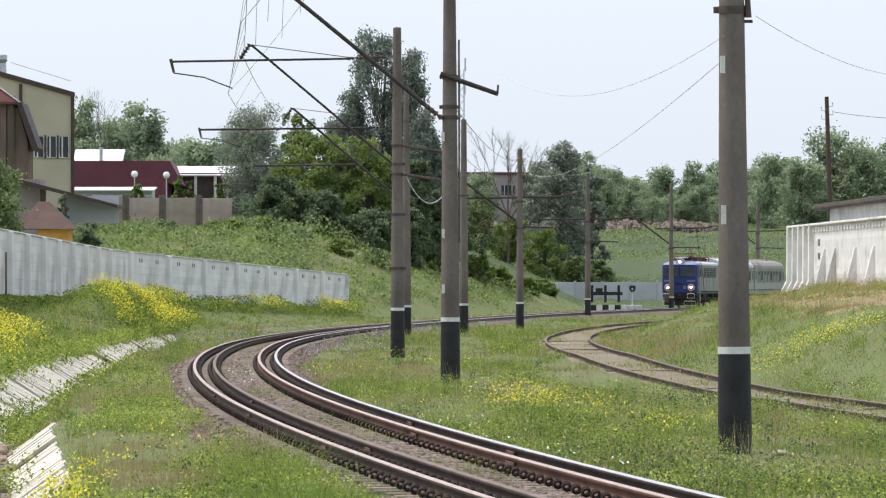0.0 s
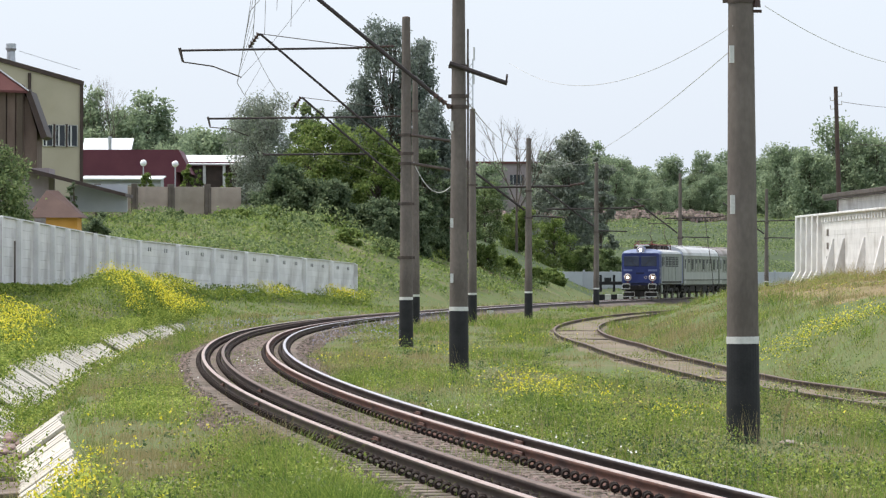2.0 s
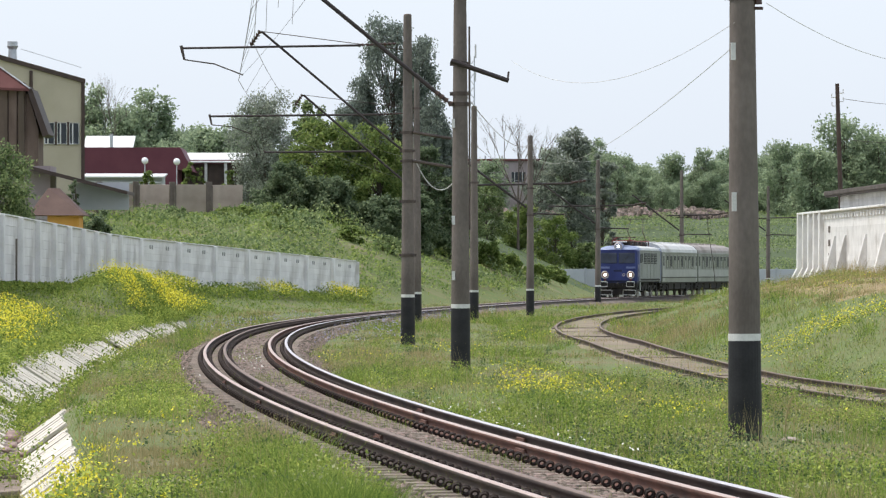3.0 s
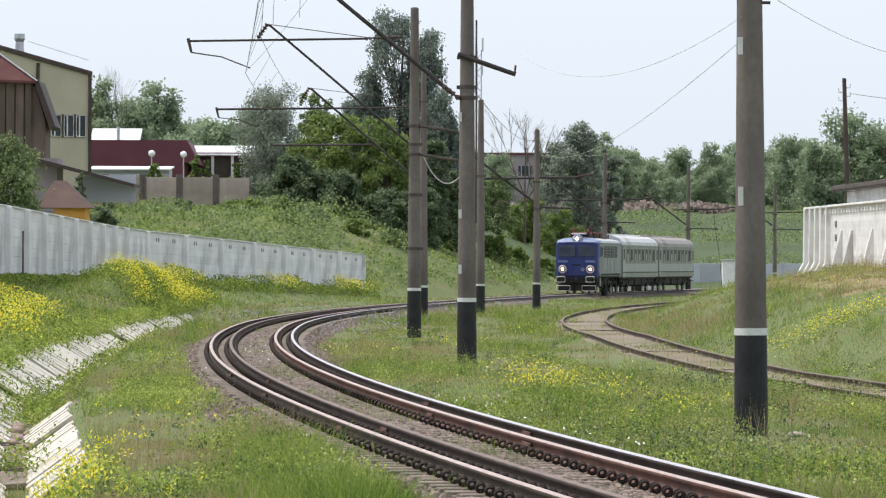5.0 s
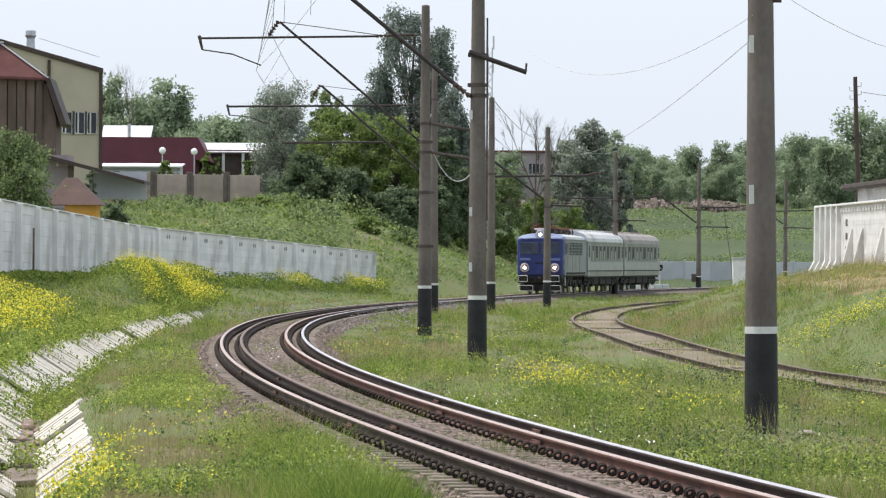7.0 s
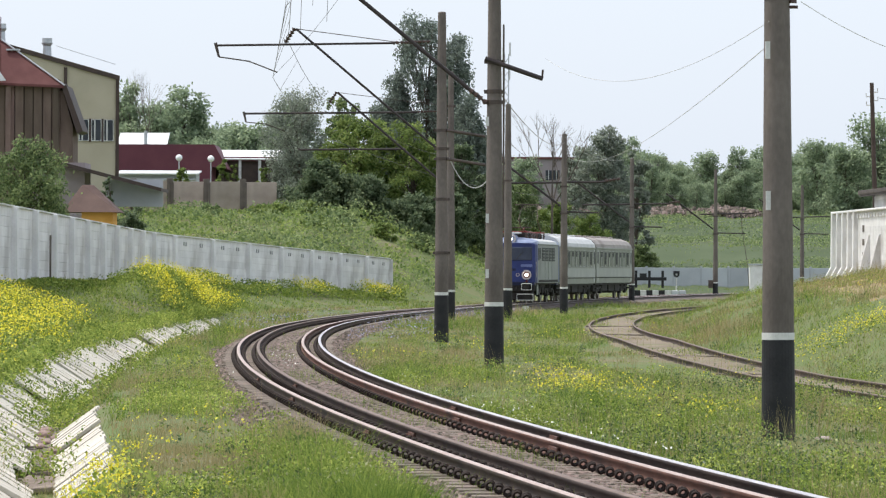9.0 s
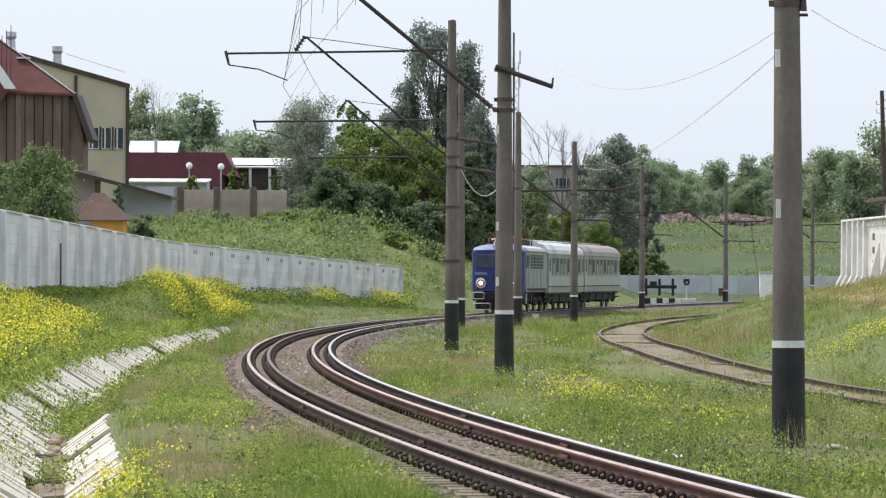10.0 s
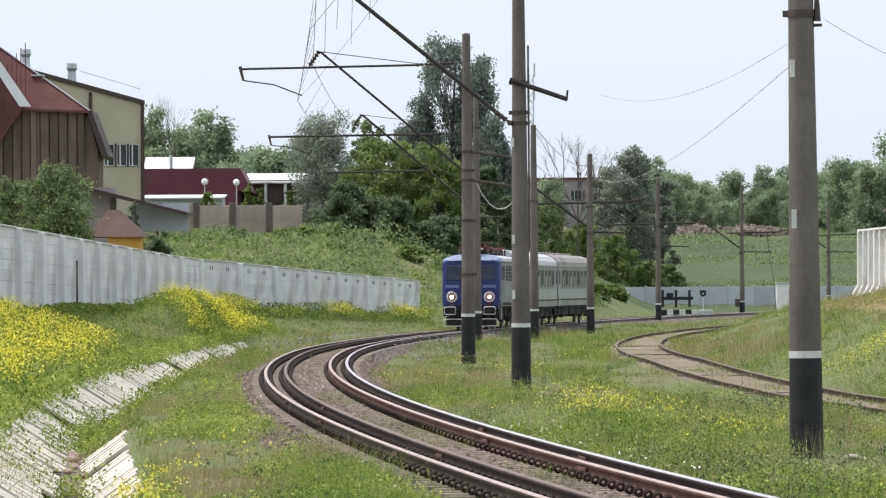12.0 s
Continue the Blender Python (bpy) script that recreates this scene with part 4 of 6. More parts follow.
def build_coach(roof, shade):
    wheels = []
    t = thing("passenger_coach", pose(0, 0, 0), shade, "railway coach", "coaches of the train")
    W, L = 1.40, 8.85
    side = lambda w, z0, z1: [(-w, z0), (w, z0), (w * 1.0, z1), (-w * 1.0, z1)]
    part("body", shell([(-L, side(W, 1.05, 3.28)), (L, side(W, 1.05, 3.28))]), M_COACH, t)
    arch = [(-W, 3.28), (W, 3.28), (W * 0.97, 3.52), (W * 0.8, 3.78), (W * 0.45, 3.96), (0, 4.0), (-W * 0.45, 3.96), (-W * 0.8, 3.78), (-W * 0.97, 3.52)]
    part("roof", shell([(-L - 0.05, arch), (L + 0.05, arch)]), roof, t)
    for y in (-7.5, -4.5, -1.5, 1.5, 4.5, 7.5):
        part("roof_vent", bx(bmesh.new(), 0, y, 4.03, 0.5, 0.5, 0.12, bevel=0.04), roof, t)
    for s in (-1, 1):
        part("waist_band", box(s * (W + 0.008), 0, 1.72, 0.03, 2 * L - 0.1, 0.55), M_COACHW, t, "pale lower flank")
        part("waist_line", box(s * (W + 0.014), 0, 1.40, 0.03, 2 * L - 0.1, 0.05), M_UNDER, t, "thin dark line")
        part("gutter", box(s * (W + 0.02), 0, 3.28, 0.06, 2 * L, 0.06), M_COACHW, t)
        for k in range(8):
            y = -6.4 + k * 1.83
            w = part("window", box(s * (W + 0.005), y, 2.58, 0.04, 0.92, 0.88, 0.05), M_PANE, t, "coach window with reflection in its colour")
            part("frame", rope(bmesh.new(), [(s * (W + 0.03), y - 0.5, 2.1), (s * (W + 0.03), y + 0.5, 2.1), (s * (W + 0.03), y + 0.5, 3.06), (s * (W + 0.03), y - 0.5, 3.06), (s * (W + 0.03), y - 0.5, 2.1)], 0.025, 5), M_COACHW, w)
            # a dark sheet stands for the unlit opening of the lowered light
            part("open_vent", box(s * (W + 0.018), y, 2.86 if k % 3 else 2.62, 0.03, 0.5 if k % 3 else 0.62, 0.30 if k % 3 else 0.78, 0.01), M_GLASSMATT, w, "dark lowered top light")
        for y in (-8.2, 8.2):
            d = part("door", box(s * (W + 0.004), y, 2.15, 0.04, 0.85, 2.05, 0.03), M_COACHW, t, "pale coach door")
            part("window", box(s * (W + 0.02), y, 2.65, 0.04, 0.4, 0.75, 0.03), M_GLASSMATT, d)
            part("step", box(s * 1.25, y, 0.7, 0.3, 0.8, 0.08), M_UNDER, t)
    for s in (-1, 1):
        part("gangway", box(0, s * (L + 0.18), 2.2, 1.0, 0.36, 2.1, 0.05), M_UNDER, t, "black rubber gangway")
        for x in (-0.88, 0.88):
            part("buffer", tube(bmesh.new(), (x, s * L, 1.05), (x, s * (L + 0.28), 1.05), 0.12, 0.2), M_UNDER, t)
    u = bmesh.new()
    bx(u, 0, 0, 1.0, 2.6, 2 * L - 0.3, 0.14)
    # boxes added to close bright gaps where the underside lies in shadow
    for y, ln in ((-3.3, 2.3), (-0.4, 2.9), (2.9, 2.4), (-7.9, 1.2), (7.9, 1.2), (-6.1, 1.4), (6.1, 1.4)):
        bx(u, 0.0, y, 0.75, 2.3, ln, 0.5, bevel=0.05)
    part("underframe", u, M_UNDER, t, "dark boxes filling the underside")
    for y in (-6.1, 6.1):
        bogie(t, y, wheels, 2.5, 0.46)
    return t, wheels


LOCO, LOCO_WHEELS = build_loco()
COACH_1, WHEELS_1 = build_coach(M_ROOF, "pale grey-green passenger coach with silvery roof")
COACH_2, WHEELS_2 = build_coach(M_ROOF2, "pale grey-green passenger coach with grimy brown roof")


def motions():
    ys = np.linspace(60, 560, 5001)
    xs = main_x(ys) + 0.22
    arc = np.concatenate([[0], np.cumsum(np.hypot(np.diff(xs), np.diff(ys)))])
    start = float(np.interp(120, ys, arc))

    def gone(t):
        return start + 236.5 - 12.004 * t + 0.055 * t * t

    def at(s):
        y = float(np.interp(s, arc, ys))
        return float(np.interp(y, ys, xs)), y

    times = [i * 0.25 for i in range(49)]
    fine = [i / 15 for i in range(181)]
    for ob, back, pivot, wheels in ((LOCO, 6.45, 3.5, LOCO_WHEELS), (COACH_1, 21.85, 6.1, WHEELS_1), (COACH_2, 40.05, 6.1, WHEELS_2)):
        rows = []
        for t in times:
            x0, y0 = at(gone(t) + back - pivot)
            x1, y1 = at(gone(t) + back + pivot)
            rows.append((t, pose((x0 + x1) / 2, (y0 + y1) / 2, float(main_z((y0 + y1) / 2)), 0, 0, math.degrees(math.atan2(-(x0 - x1), y0 - y1)))))
        walk(ob, rows)
        for w, y, r in wheels:
            walk(w, [(t, pose(0, y, r, -math.degrees((gone(0) - gone(t)) / r), 0, 0)) for t in fine])


# ---- buildings ----
M_BARN = material("dark weathered boards", (0.12, 0.085, 0.068), (0.21, 0.155, 0.125), 1.2, 0.9, bump=0.5, c3=(0.24, 0.19, 0.165), rand=0.35, stretch=(1.2, 1.2, 0.35))
M_REDROOF = material("faded red sheet roof", (0.105, 0.035, 0.034), (0.165, 0.065, 0.06), 0.8, 0.7, bump=0.2, c3=(0.085, 0.034, 0.034))
M_BEIGE = material("beige cladding", (0.42, 0.37, 0.27), (0.50, 0.45, 0.34), 0.4, 0.75, bump=0.05, c3=(0.38, 0.34, 0.25))
M_BROWN = material("dark brown trim", (0.05, 0.035, 0.03), (0.08, 0.055, 0.045), 2, 0.6, bump=0.1)
M_MAROON = material("maroon cladding", (0.11, 0.03, 0.045), (0.15, 0.045, 0.06), 0.5, 0.6, bump=0.05)
M_WHITEROOF = material("white sheet roof", (0.68, 0.69, 0.70), (0.82, 0.83, 0.84), 0.5, 0.5, bump=0.1, c3=(0.6, 0.6, 0.6))
M_BROWNROOF = material("brown sheet roof", (0.085, 0.05, 0.042), (0.13, 0.08, 0.065), 1.0, 0.7, bump=0.15)
M_ORANGE = material("orange plaster", (0.60, 0.30, 0.06), (0.70, 0.38, 0.10), 1.0, 0.9, bump=0.1)
M_PINK = material("pinkish grey concrete", (0.36, 0.29, 0.25), (0.48, 0.40, 0.35), 0.9, 0.9, bump=0.2, c3=(0.30, 0.26, 0.23), rand=0.15)
M_OLDBRICK = material("dull brick facade", (0.30, 0.25, 0.25), (0.38, 0.33, 0.33), 0.5, 0.9, bump=0.1, c3=(0.26, 0.22, 0.21))
M_FENCEPOST = material("dark weathered fence post", (0.11, 0.09, 0.08), (0.19, 0.16, 0.14), 1.5, 0.9, bump=0.2)
M_GREYFENCE = material("grey concrete fence", (0.40, 0.42, 0.45), (0.52, 0.54, 0.56), 0.5, 0.9, bump=0.1, rand=0.1)
M_GALV = material("galvanised sheet", (0.42, 0.44, 0.46), (0.58, 0.60, 0.62), 2, 0.4, 0.6, bump=0.05)
M_OPAL = material("opal glass globe", (0.80, 0.80, 0.80), (0.86, 0.86, 0.86), 2, 0.3, bump=0)
M_ROOFDARK = material("tarred roof edge", (0.07, 0.06, 0.055), (0.13, 0.11, 0.10), 2, 0.9, bump=0.2)
M_RUBBLE = material("broken rubble", (0.128, 0.100, 0.082), (0.230, 0.192, 0.164), 0.8, 0.95, bump=0.2, rand=0.6, island=True)


def build_white_building():
    # a long low building beside the line: local x runs along its flank, local y out toward the line
    ang = math.degrees(math.atan2(215 - 184, 16.8 - 18.3))
    b = thing("white_building", pose(18.3, 184.0, 0.0, 0, 0, ang), "white painted brick building with triangular buttresses and dark roof edge", "building")
    zt = 4.55
    part("wall", box(-5.25, -2.0, 1.9, 73.5, 4.0, 2 * (zt - 1.9)), M_WBRICK, b, "white painted brick wall")
    part("upper_wall", box(-10.5, -2.9, 4.85, 69, 4.0, 1.0), M_WBRICK, b, "white painted brick clerestory")
    for k in range(4):
        part("course", box(-10.5, -0.9 + 0.006 * (k % 2), 4.72 + k * 0.16, 69, 0.03, 0.157), M_WBRICK, b)
    r = part("roof", bx(bmesh.new(), -10.5, -2.9, 5.46, 70.5, 5.4, 0.2, bevel=0.03), M_ROOFDARK, b, "dark tarred roof slab")
    part("eave", box(-10.5, -0.35, 5.32, 70.2, 0.2, 0.08), M_ROOFDARK, b)
    # brick dentils under the coping
    part("coping", box(-5.25, 0.06, zt + 0.05, 73.6, 0.3, 0.1, 0.02), M_WBRICK, b)
    for k in range(60):
        part("dentil", box(-24 + k * 0.95, 0.05, zt - 0.2, 0.45, 0.1, 0.2), M_WBRICK, b)
    for k in range(12):
        part("course", box(-5.25, 0.004 + 0.005 * (k % 2), 1.75 + k * 0.22, 73.4, 0.02, 0.217), M_WBRICK, b)
    for x in (3.5, 9.0, 15.5, 19.0, -4.0, -9.5, -16.0):
        bm = bmesh.new()
        prism(bm, [(0.0, 1.0), (0.62, 1.0), (0.62, 1.35), (0.08, 3.45), (0.0, 3.45)], -0.18, 0.18, pose(x, 0, 0, 0, 0, 90))
        part("buttress", bm, M_WBRICK, b, "tapered white buttress")
    for x in (23.2, 25.2, 27.2, 29.2, 31.2):
        bm = bmesh.new()
        prism(bm, [(0.0, 0.6), (0.8, 0.6), (0.72, 1.1), (0.24, 2.0), (0.22, zt + 0.05), (0.0, zt + 0.05)], -0.22, 0.22, pose(x, 0, 0, 0, 0, 90))
        part("buttress", bm, M_WBRICK, b, "full-height white pilaster with flared foot")
    for k in range(4):
        part("vent", box(21.0, 0.02, 1.9 + k * 0.62, 0.5, 0.06, 0.3), M_POLE, b)


def build_left_buildings():
    # board-clad barn with a steep red roof
    b = thing("barn", pose(-30.3, 270.0, 0.1), "dark board-clad barn with faded red sheet roof", "barn")
    part("core", box(0, 2.5, 9.0, 8.9, 4.6, 8.0), M_BROWN, b)
    for k in range(16):
        part("board", box(-4.2 + k * 0.56, 0.12 - 0.05 * (k % 2), 9.0, 0.5, 0.1, 8.2, 0.015), M_BARN, b)
    for x in (-4.35, -1.5, 1.3, 4.2):
        part("post", box(x, -0.06, 9.0, 0.34, 0.2, 8.3, 0.02), M_BARN, b)
    bm = bmesh.new()
    v = [bm.verts.new(p) for p in ((-5.2, -0.5, 13.15), (4.7, -0.5, 12.75), (-2.6, 2.4, 17.9), (-5.2, 2.4, 18.2), (-5.2, -0.5, 13.0), (4.7, -0.5, 12.6), (4.7, 5.2, 12.7), (-2.6, 2.9, 17.9), (-5.2, 2.9, 18.2), (-5.2, 5.2, 13.0))]
    for f in ((0, 1, 2, 3), (1, 6, 7, 2), (3, 2, 7, 8), (0, 4, 5, 1), (6, 9, 8, 7), (1, 5, 6), (4, 9, 6, 5), (0, 3, 8, 9, 4)):
        bm.faces.new([v[i] for i in f])
    bmesh.ops.recalc_face_normals(bm, faces=bm.faces)
    part("roof", bm, M_REDROOF, b, "faded red sheet roof")
    part("roof_verge", rope(bmesh.new(), [(4.75, -0.55, 12.75), (-2.6, 2.3, 17.95)], 0.05, 6), M_GALV, b)
    bm = bmesh.new()
    prism(bm, [(4.5, 12.85), (4.85, 12.75), (5.85, 10.0), (5.5, 9.85)], -0.4, 3.5, None)
    part("side_slope", bm, M_BROWN, b, "steep dark side slope of the roof")
    bm = bmesh.new()
    prism(bm, [(4.2, 5.0), (5.2, 5.0), (5.2, 10.3), (4.6, 12.4), (4.2, 12.6)], 0.1, 3.4)
    part("side_wall", bm, M_BARN, b, "dark boards under the side slope")
    part("skylight", box(1.5, 0.75, 14.95, 0.8, 0.5, 0.1), M_GALV, b)
    bm = bmesh.new()
    prism(bm, [(-9.5, 5.0), (-4.9, 5.0), (-4.9, 12.7), (-7.0, 15.2), (-9.5, 15.2)], -1.0, 5)
    part("annex", bm, M_REDROOF, b, "red sheet-clad annex")
    bm = bmesh.new()
    prism(bm, [(0.9, 13.1), (-1.9, 17.4), (-5.0, 17.4), (-5.0, 4.6)], -0.85, -0.7)
    for k in range(14):
        bx(bm, -2.6 + k * 0.27, -0.87, 11.0 + k * 0.32, 0.05, 0.05, 3.4, pose(0, 0, 0))
    part("lower_roof", bm, M_REDROOF, b, "red sheet roof of the lower wing")
    part("verge_strip", prism(bmesh.new(), [(1.25, 13.0), (0.55, 13.0), (-2.3, 17.4), (-1.75, 17.4)], -0.93, -0.86), M_WHITEROOF, b, "white verge flashing")
    # long lean-to below it
    s = thing("lean_to", pose(-25.0, 262.0, 0.0), "low lean-to with dark sloping roof and brick walls", "shed")
    bm = bmesh.new()
    prism(bm, [(-1.9, 8.55), (6.0, 6.5), (6.0, 6.3), (-1.9, 8.3)], -2, 4)
    part("roof", bm, M_BROWN, s, "dark brown sloping roof")
    part("wall", box(-0.2, 1.5, 6.2, 3.2, 4, 3.6), M_OLDBRICK, s)
    part("side_fence", box(4.2, 1.0, 6.25, 3.4, 0.15, 1.6), M_GREYFENCE, s, "grey sheet fence under the eave")
    for k in range(9):
        part("course", box(-0.2, -0.52, 5.0 + k * 0.3, 3.2, 0.04, 0.24), M_OLDBRICK, s)
    # little orange house
    h = thing("small_house", pose(-21.9, 250.0, 0.0), "small orange plastered house with brown hipped roof", "house")
    part("wall", box(0.05, 1.5, 4.2, 1.75, 3, 1.8), M_ORANGE, h)
    bm = bmesh.new()
    v = [bm.verts.new(p) for p in ((-1.9, -0.4, 4.95), (1.3, -0.4, 4.95), (1.3, 3.4, 4.95), (-1.9, 3.4, 4.95), (-0.9, 1.2, 6.5), (-0.3, 1.8, 6.5))]
    for f in ((0, 1, 4), (1, 2, 5, 4), (2, 3, 5), (3, 0, 4, 5), (0, 3, 2, 1)):
        bm.faces.new([v[i] for i in f])
    part("roof", bm, M_BROWNROOF, h, "brown hipped roof")
    # beige hall
    g = thing("beige_hall", pose(-27.45, 330.0, 0.0, 0, 0, 20), "beige clad hall with dark brown roof edge and chimneys", "building")
    part("wall", prism(bmesh.new(), [(-12, 6.0), (0, 6.0), (0, 15.8), (-12, 18.9)], 0, 8), M_BEIGE, g, "beige cladding")
    part("roof_edge", prism(bmesh.new(), [(0.2, 15.72), (0.2, 16.05), (-12, 19.2), (-12, 18.87)], -0.2, 8.2), M_BROWN, g, "dark brown sloping roof edge")
    part("corner_trim", box(0.06, -0.05, 11.0, 0.22, 0.2, 9.6), M_BROWN, g)
    part("downpipe", tube(bmesh.new(), (-3.9, -0.1, 6.5), (-3.9, -0.1, 16.6), 0.12), M_BROWN, g)
    for x in (-0.62, -1.55, -2.5):
        w = part("window", box(x, -0.02, 12.0, 0.74, 0.1, 1.6), M_GLASS, g, "dark window")
        part("frame", rope(bmesh.new(), [(x + a * 0.36, -0.1, 12.0 + b * 0.78) for a, b in ((-1, -1), (1, -1), (1, 1), (-1, 1), (-1, -1))], 0.045, 4), M_WHITEP, w, "white window frame")
        part("mullion", box(x - 0.12, -0.09, 12.0, 0.1, 0.06, 1.5), M_WHITEP, w)
    for x in (-1.08, -2.02):
        part("pier", box(x, -0.05, 12.0, 0.16, 0.14, 1.7), M_BROWN, g)
    for x, z in ((-4.9, 16.9), (-8.4, 17.9)):
        c = part("chimney", tube(bmesh.new(), (x, 1.5, z), (x, 1.5, z + 1.3), 0.36, 0.3, 14), M_GALV, g, "galvanised flue")
        bm = tube(bmesh.new(), (x, 1.5, z + 1.3), (x, 1.5, z + 1.55), 0.28, 0.42, 14)
        tube(bm, (x, 1.5, z + 1.55), (x, 1.5, z + 1.9), 0.38, 0.38, 14)
        part("cowl", bm, M_GALV, c)
    part("guy_wire", rope(bmesh.new(), [(-4.6, 0.2, 18.2), (0.0, 0.2, 16.9)], 0.02, 4), M_GALV, g)
    # maroon hall and white roofs
    g = thing("maroon_hall", pose(-29.0, 402.0, 0.0), "long maroon clad hall with white sheet roof", "building")
    part("wall", box(0, 4, 9.8, 8.4, 8, 6.4), M_MAROON, g)
    part("roof", bx(bmesh.new(), 0, 0, 0, 4.5, 3.4, 0.14, pose(-2.1, 1.8, 13.5, 20), 0.03), M_WHITEROOF, g, "white roof light")
    part("flue", tube(bmesh.new(), (-1.8, 0.2, 12.9), (-1.8, 0.2, 14.2), 0.16), M_GALV, g)
    bm = bmesh.new()
    prism(bm, [(4.2, 13.0), (4.2, 11.0), (5.6, 10.8), (4.4, 13.0)], 0, 8)
    part("gable", bm, M_MAROON, g)
    g = thing("white_roofed_hall", pose(-22.8, 408.0, 0.0), "low hall with white sheet roof and maroon eaves", "building")
    bm = bmesh.new()
    bx(bm, 0, 0, 0, 8.0, 3.2, 0.14, pose(0.6, 1.2, 12.25, 16), 0.03)
    part("roof", bm, M_WHITEROOF, g, "white sheet roof")
    part("fascia", box(1.3, -0.05, 11.85, 6.4, 0.2, 0.4), M_MAROON, g)
    part("wall", box(1.0, 4, 9.0, 6.5, 7.5, 5.4), M_BROWN, g)
    for x in (-1.6, 0.2, 2.0, 3.8):
        part("post", box(x, -0.1, 9.8, 0.25, 0.25, 4.0), M_WHITEP, g)
    g = thing("low_shed", pose(-27.5, 372.0, 0.0), "low pale blue-grey shed with white roof", "shed")
    part("wall", box(0, 2, 7.5, 6.5, 4, 4.6), M_GREYFENCE, g)
    part("roof", bx(bmesh.new(), 0, 0, 0, 6.9, 4.6, 0.12, pose(0, 1.6, 9.85, 4), 0.03), M_WHITEROOF, g, "white sheet roof")
    part("pipe", tube(bmesh.new(), (-3.0, -0.3, 9.3), (3.2, -0.3, 9.2), 0.12), M_GALV, g)
    # pinkish fence on the hill
    f = thing("concrete_fence", Matrix(), "pinkish grey concrete panel fence on the hill", "fence")
    for i in range(5):
        x0 = -29.75 + 2.78 * i
        y0 = 340.0 + 0.1 * i
        z = 5.45 + 0.02 * (i % 3)
        p = part("panel", box(1.4, 0, 1.5, 2.34, 0.14, 3.0 if i % 2 else 2.9, 0.02), M_PINK, f)
        p.matrix_basis = pose(x0, y0, z, 0, 0, 2)
        p = part("post", bx(box(0, 0.02, 1.6, 0.46, 0.3, 3.2, 0.02), 0.16, -0.16, 1.45, 0.2, 0.1, 2.9), M_FENCEPOST, f)
        p.matrix_basis = pose(x0, y0, z, 0, 0, 15)
    for x, y, z in ((-26.25, 380.0, 11.25), (-23.6, 381.0, 11.2)):
        m = thing("globe_lamp", pose(x, y, z), "white globe lamp on a thin pole", "street lamp", "globe lamps")
        bm = bmesh.new()
        bmesh.ops.create_uvsphere(bm, u_segments=18, v_segments=10, radius=0.29)
        part("globe", bm, M_OPAL, m, "white globe")
        part("pole", tube(bmesh.new(), (0, 0, -5.5), (0, 0, -0.25), 0.05), M_GALV, m)


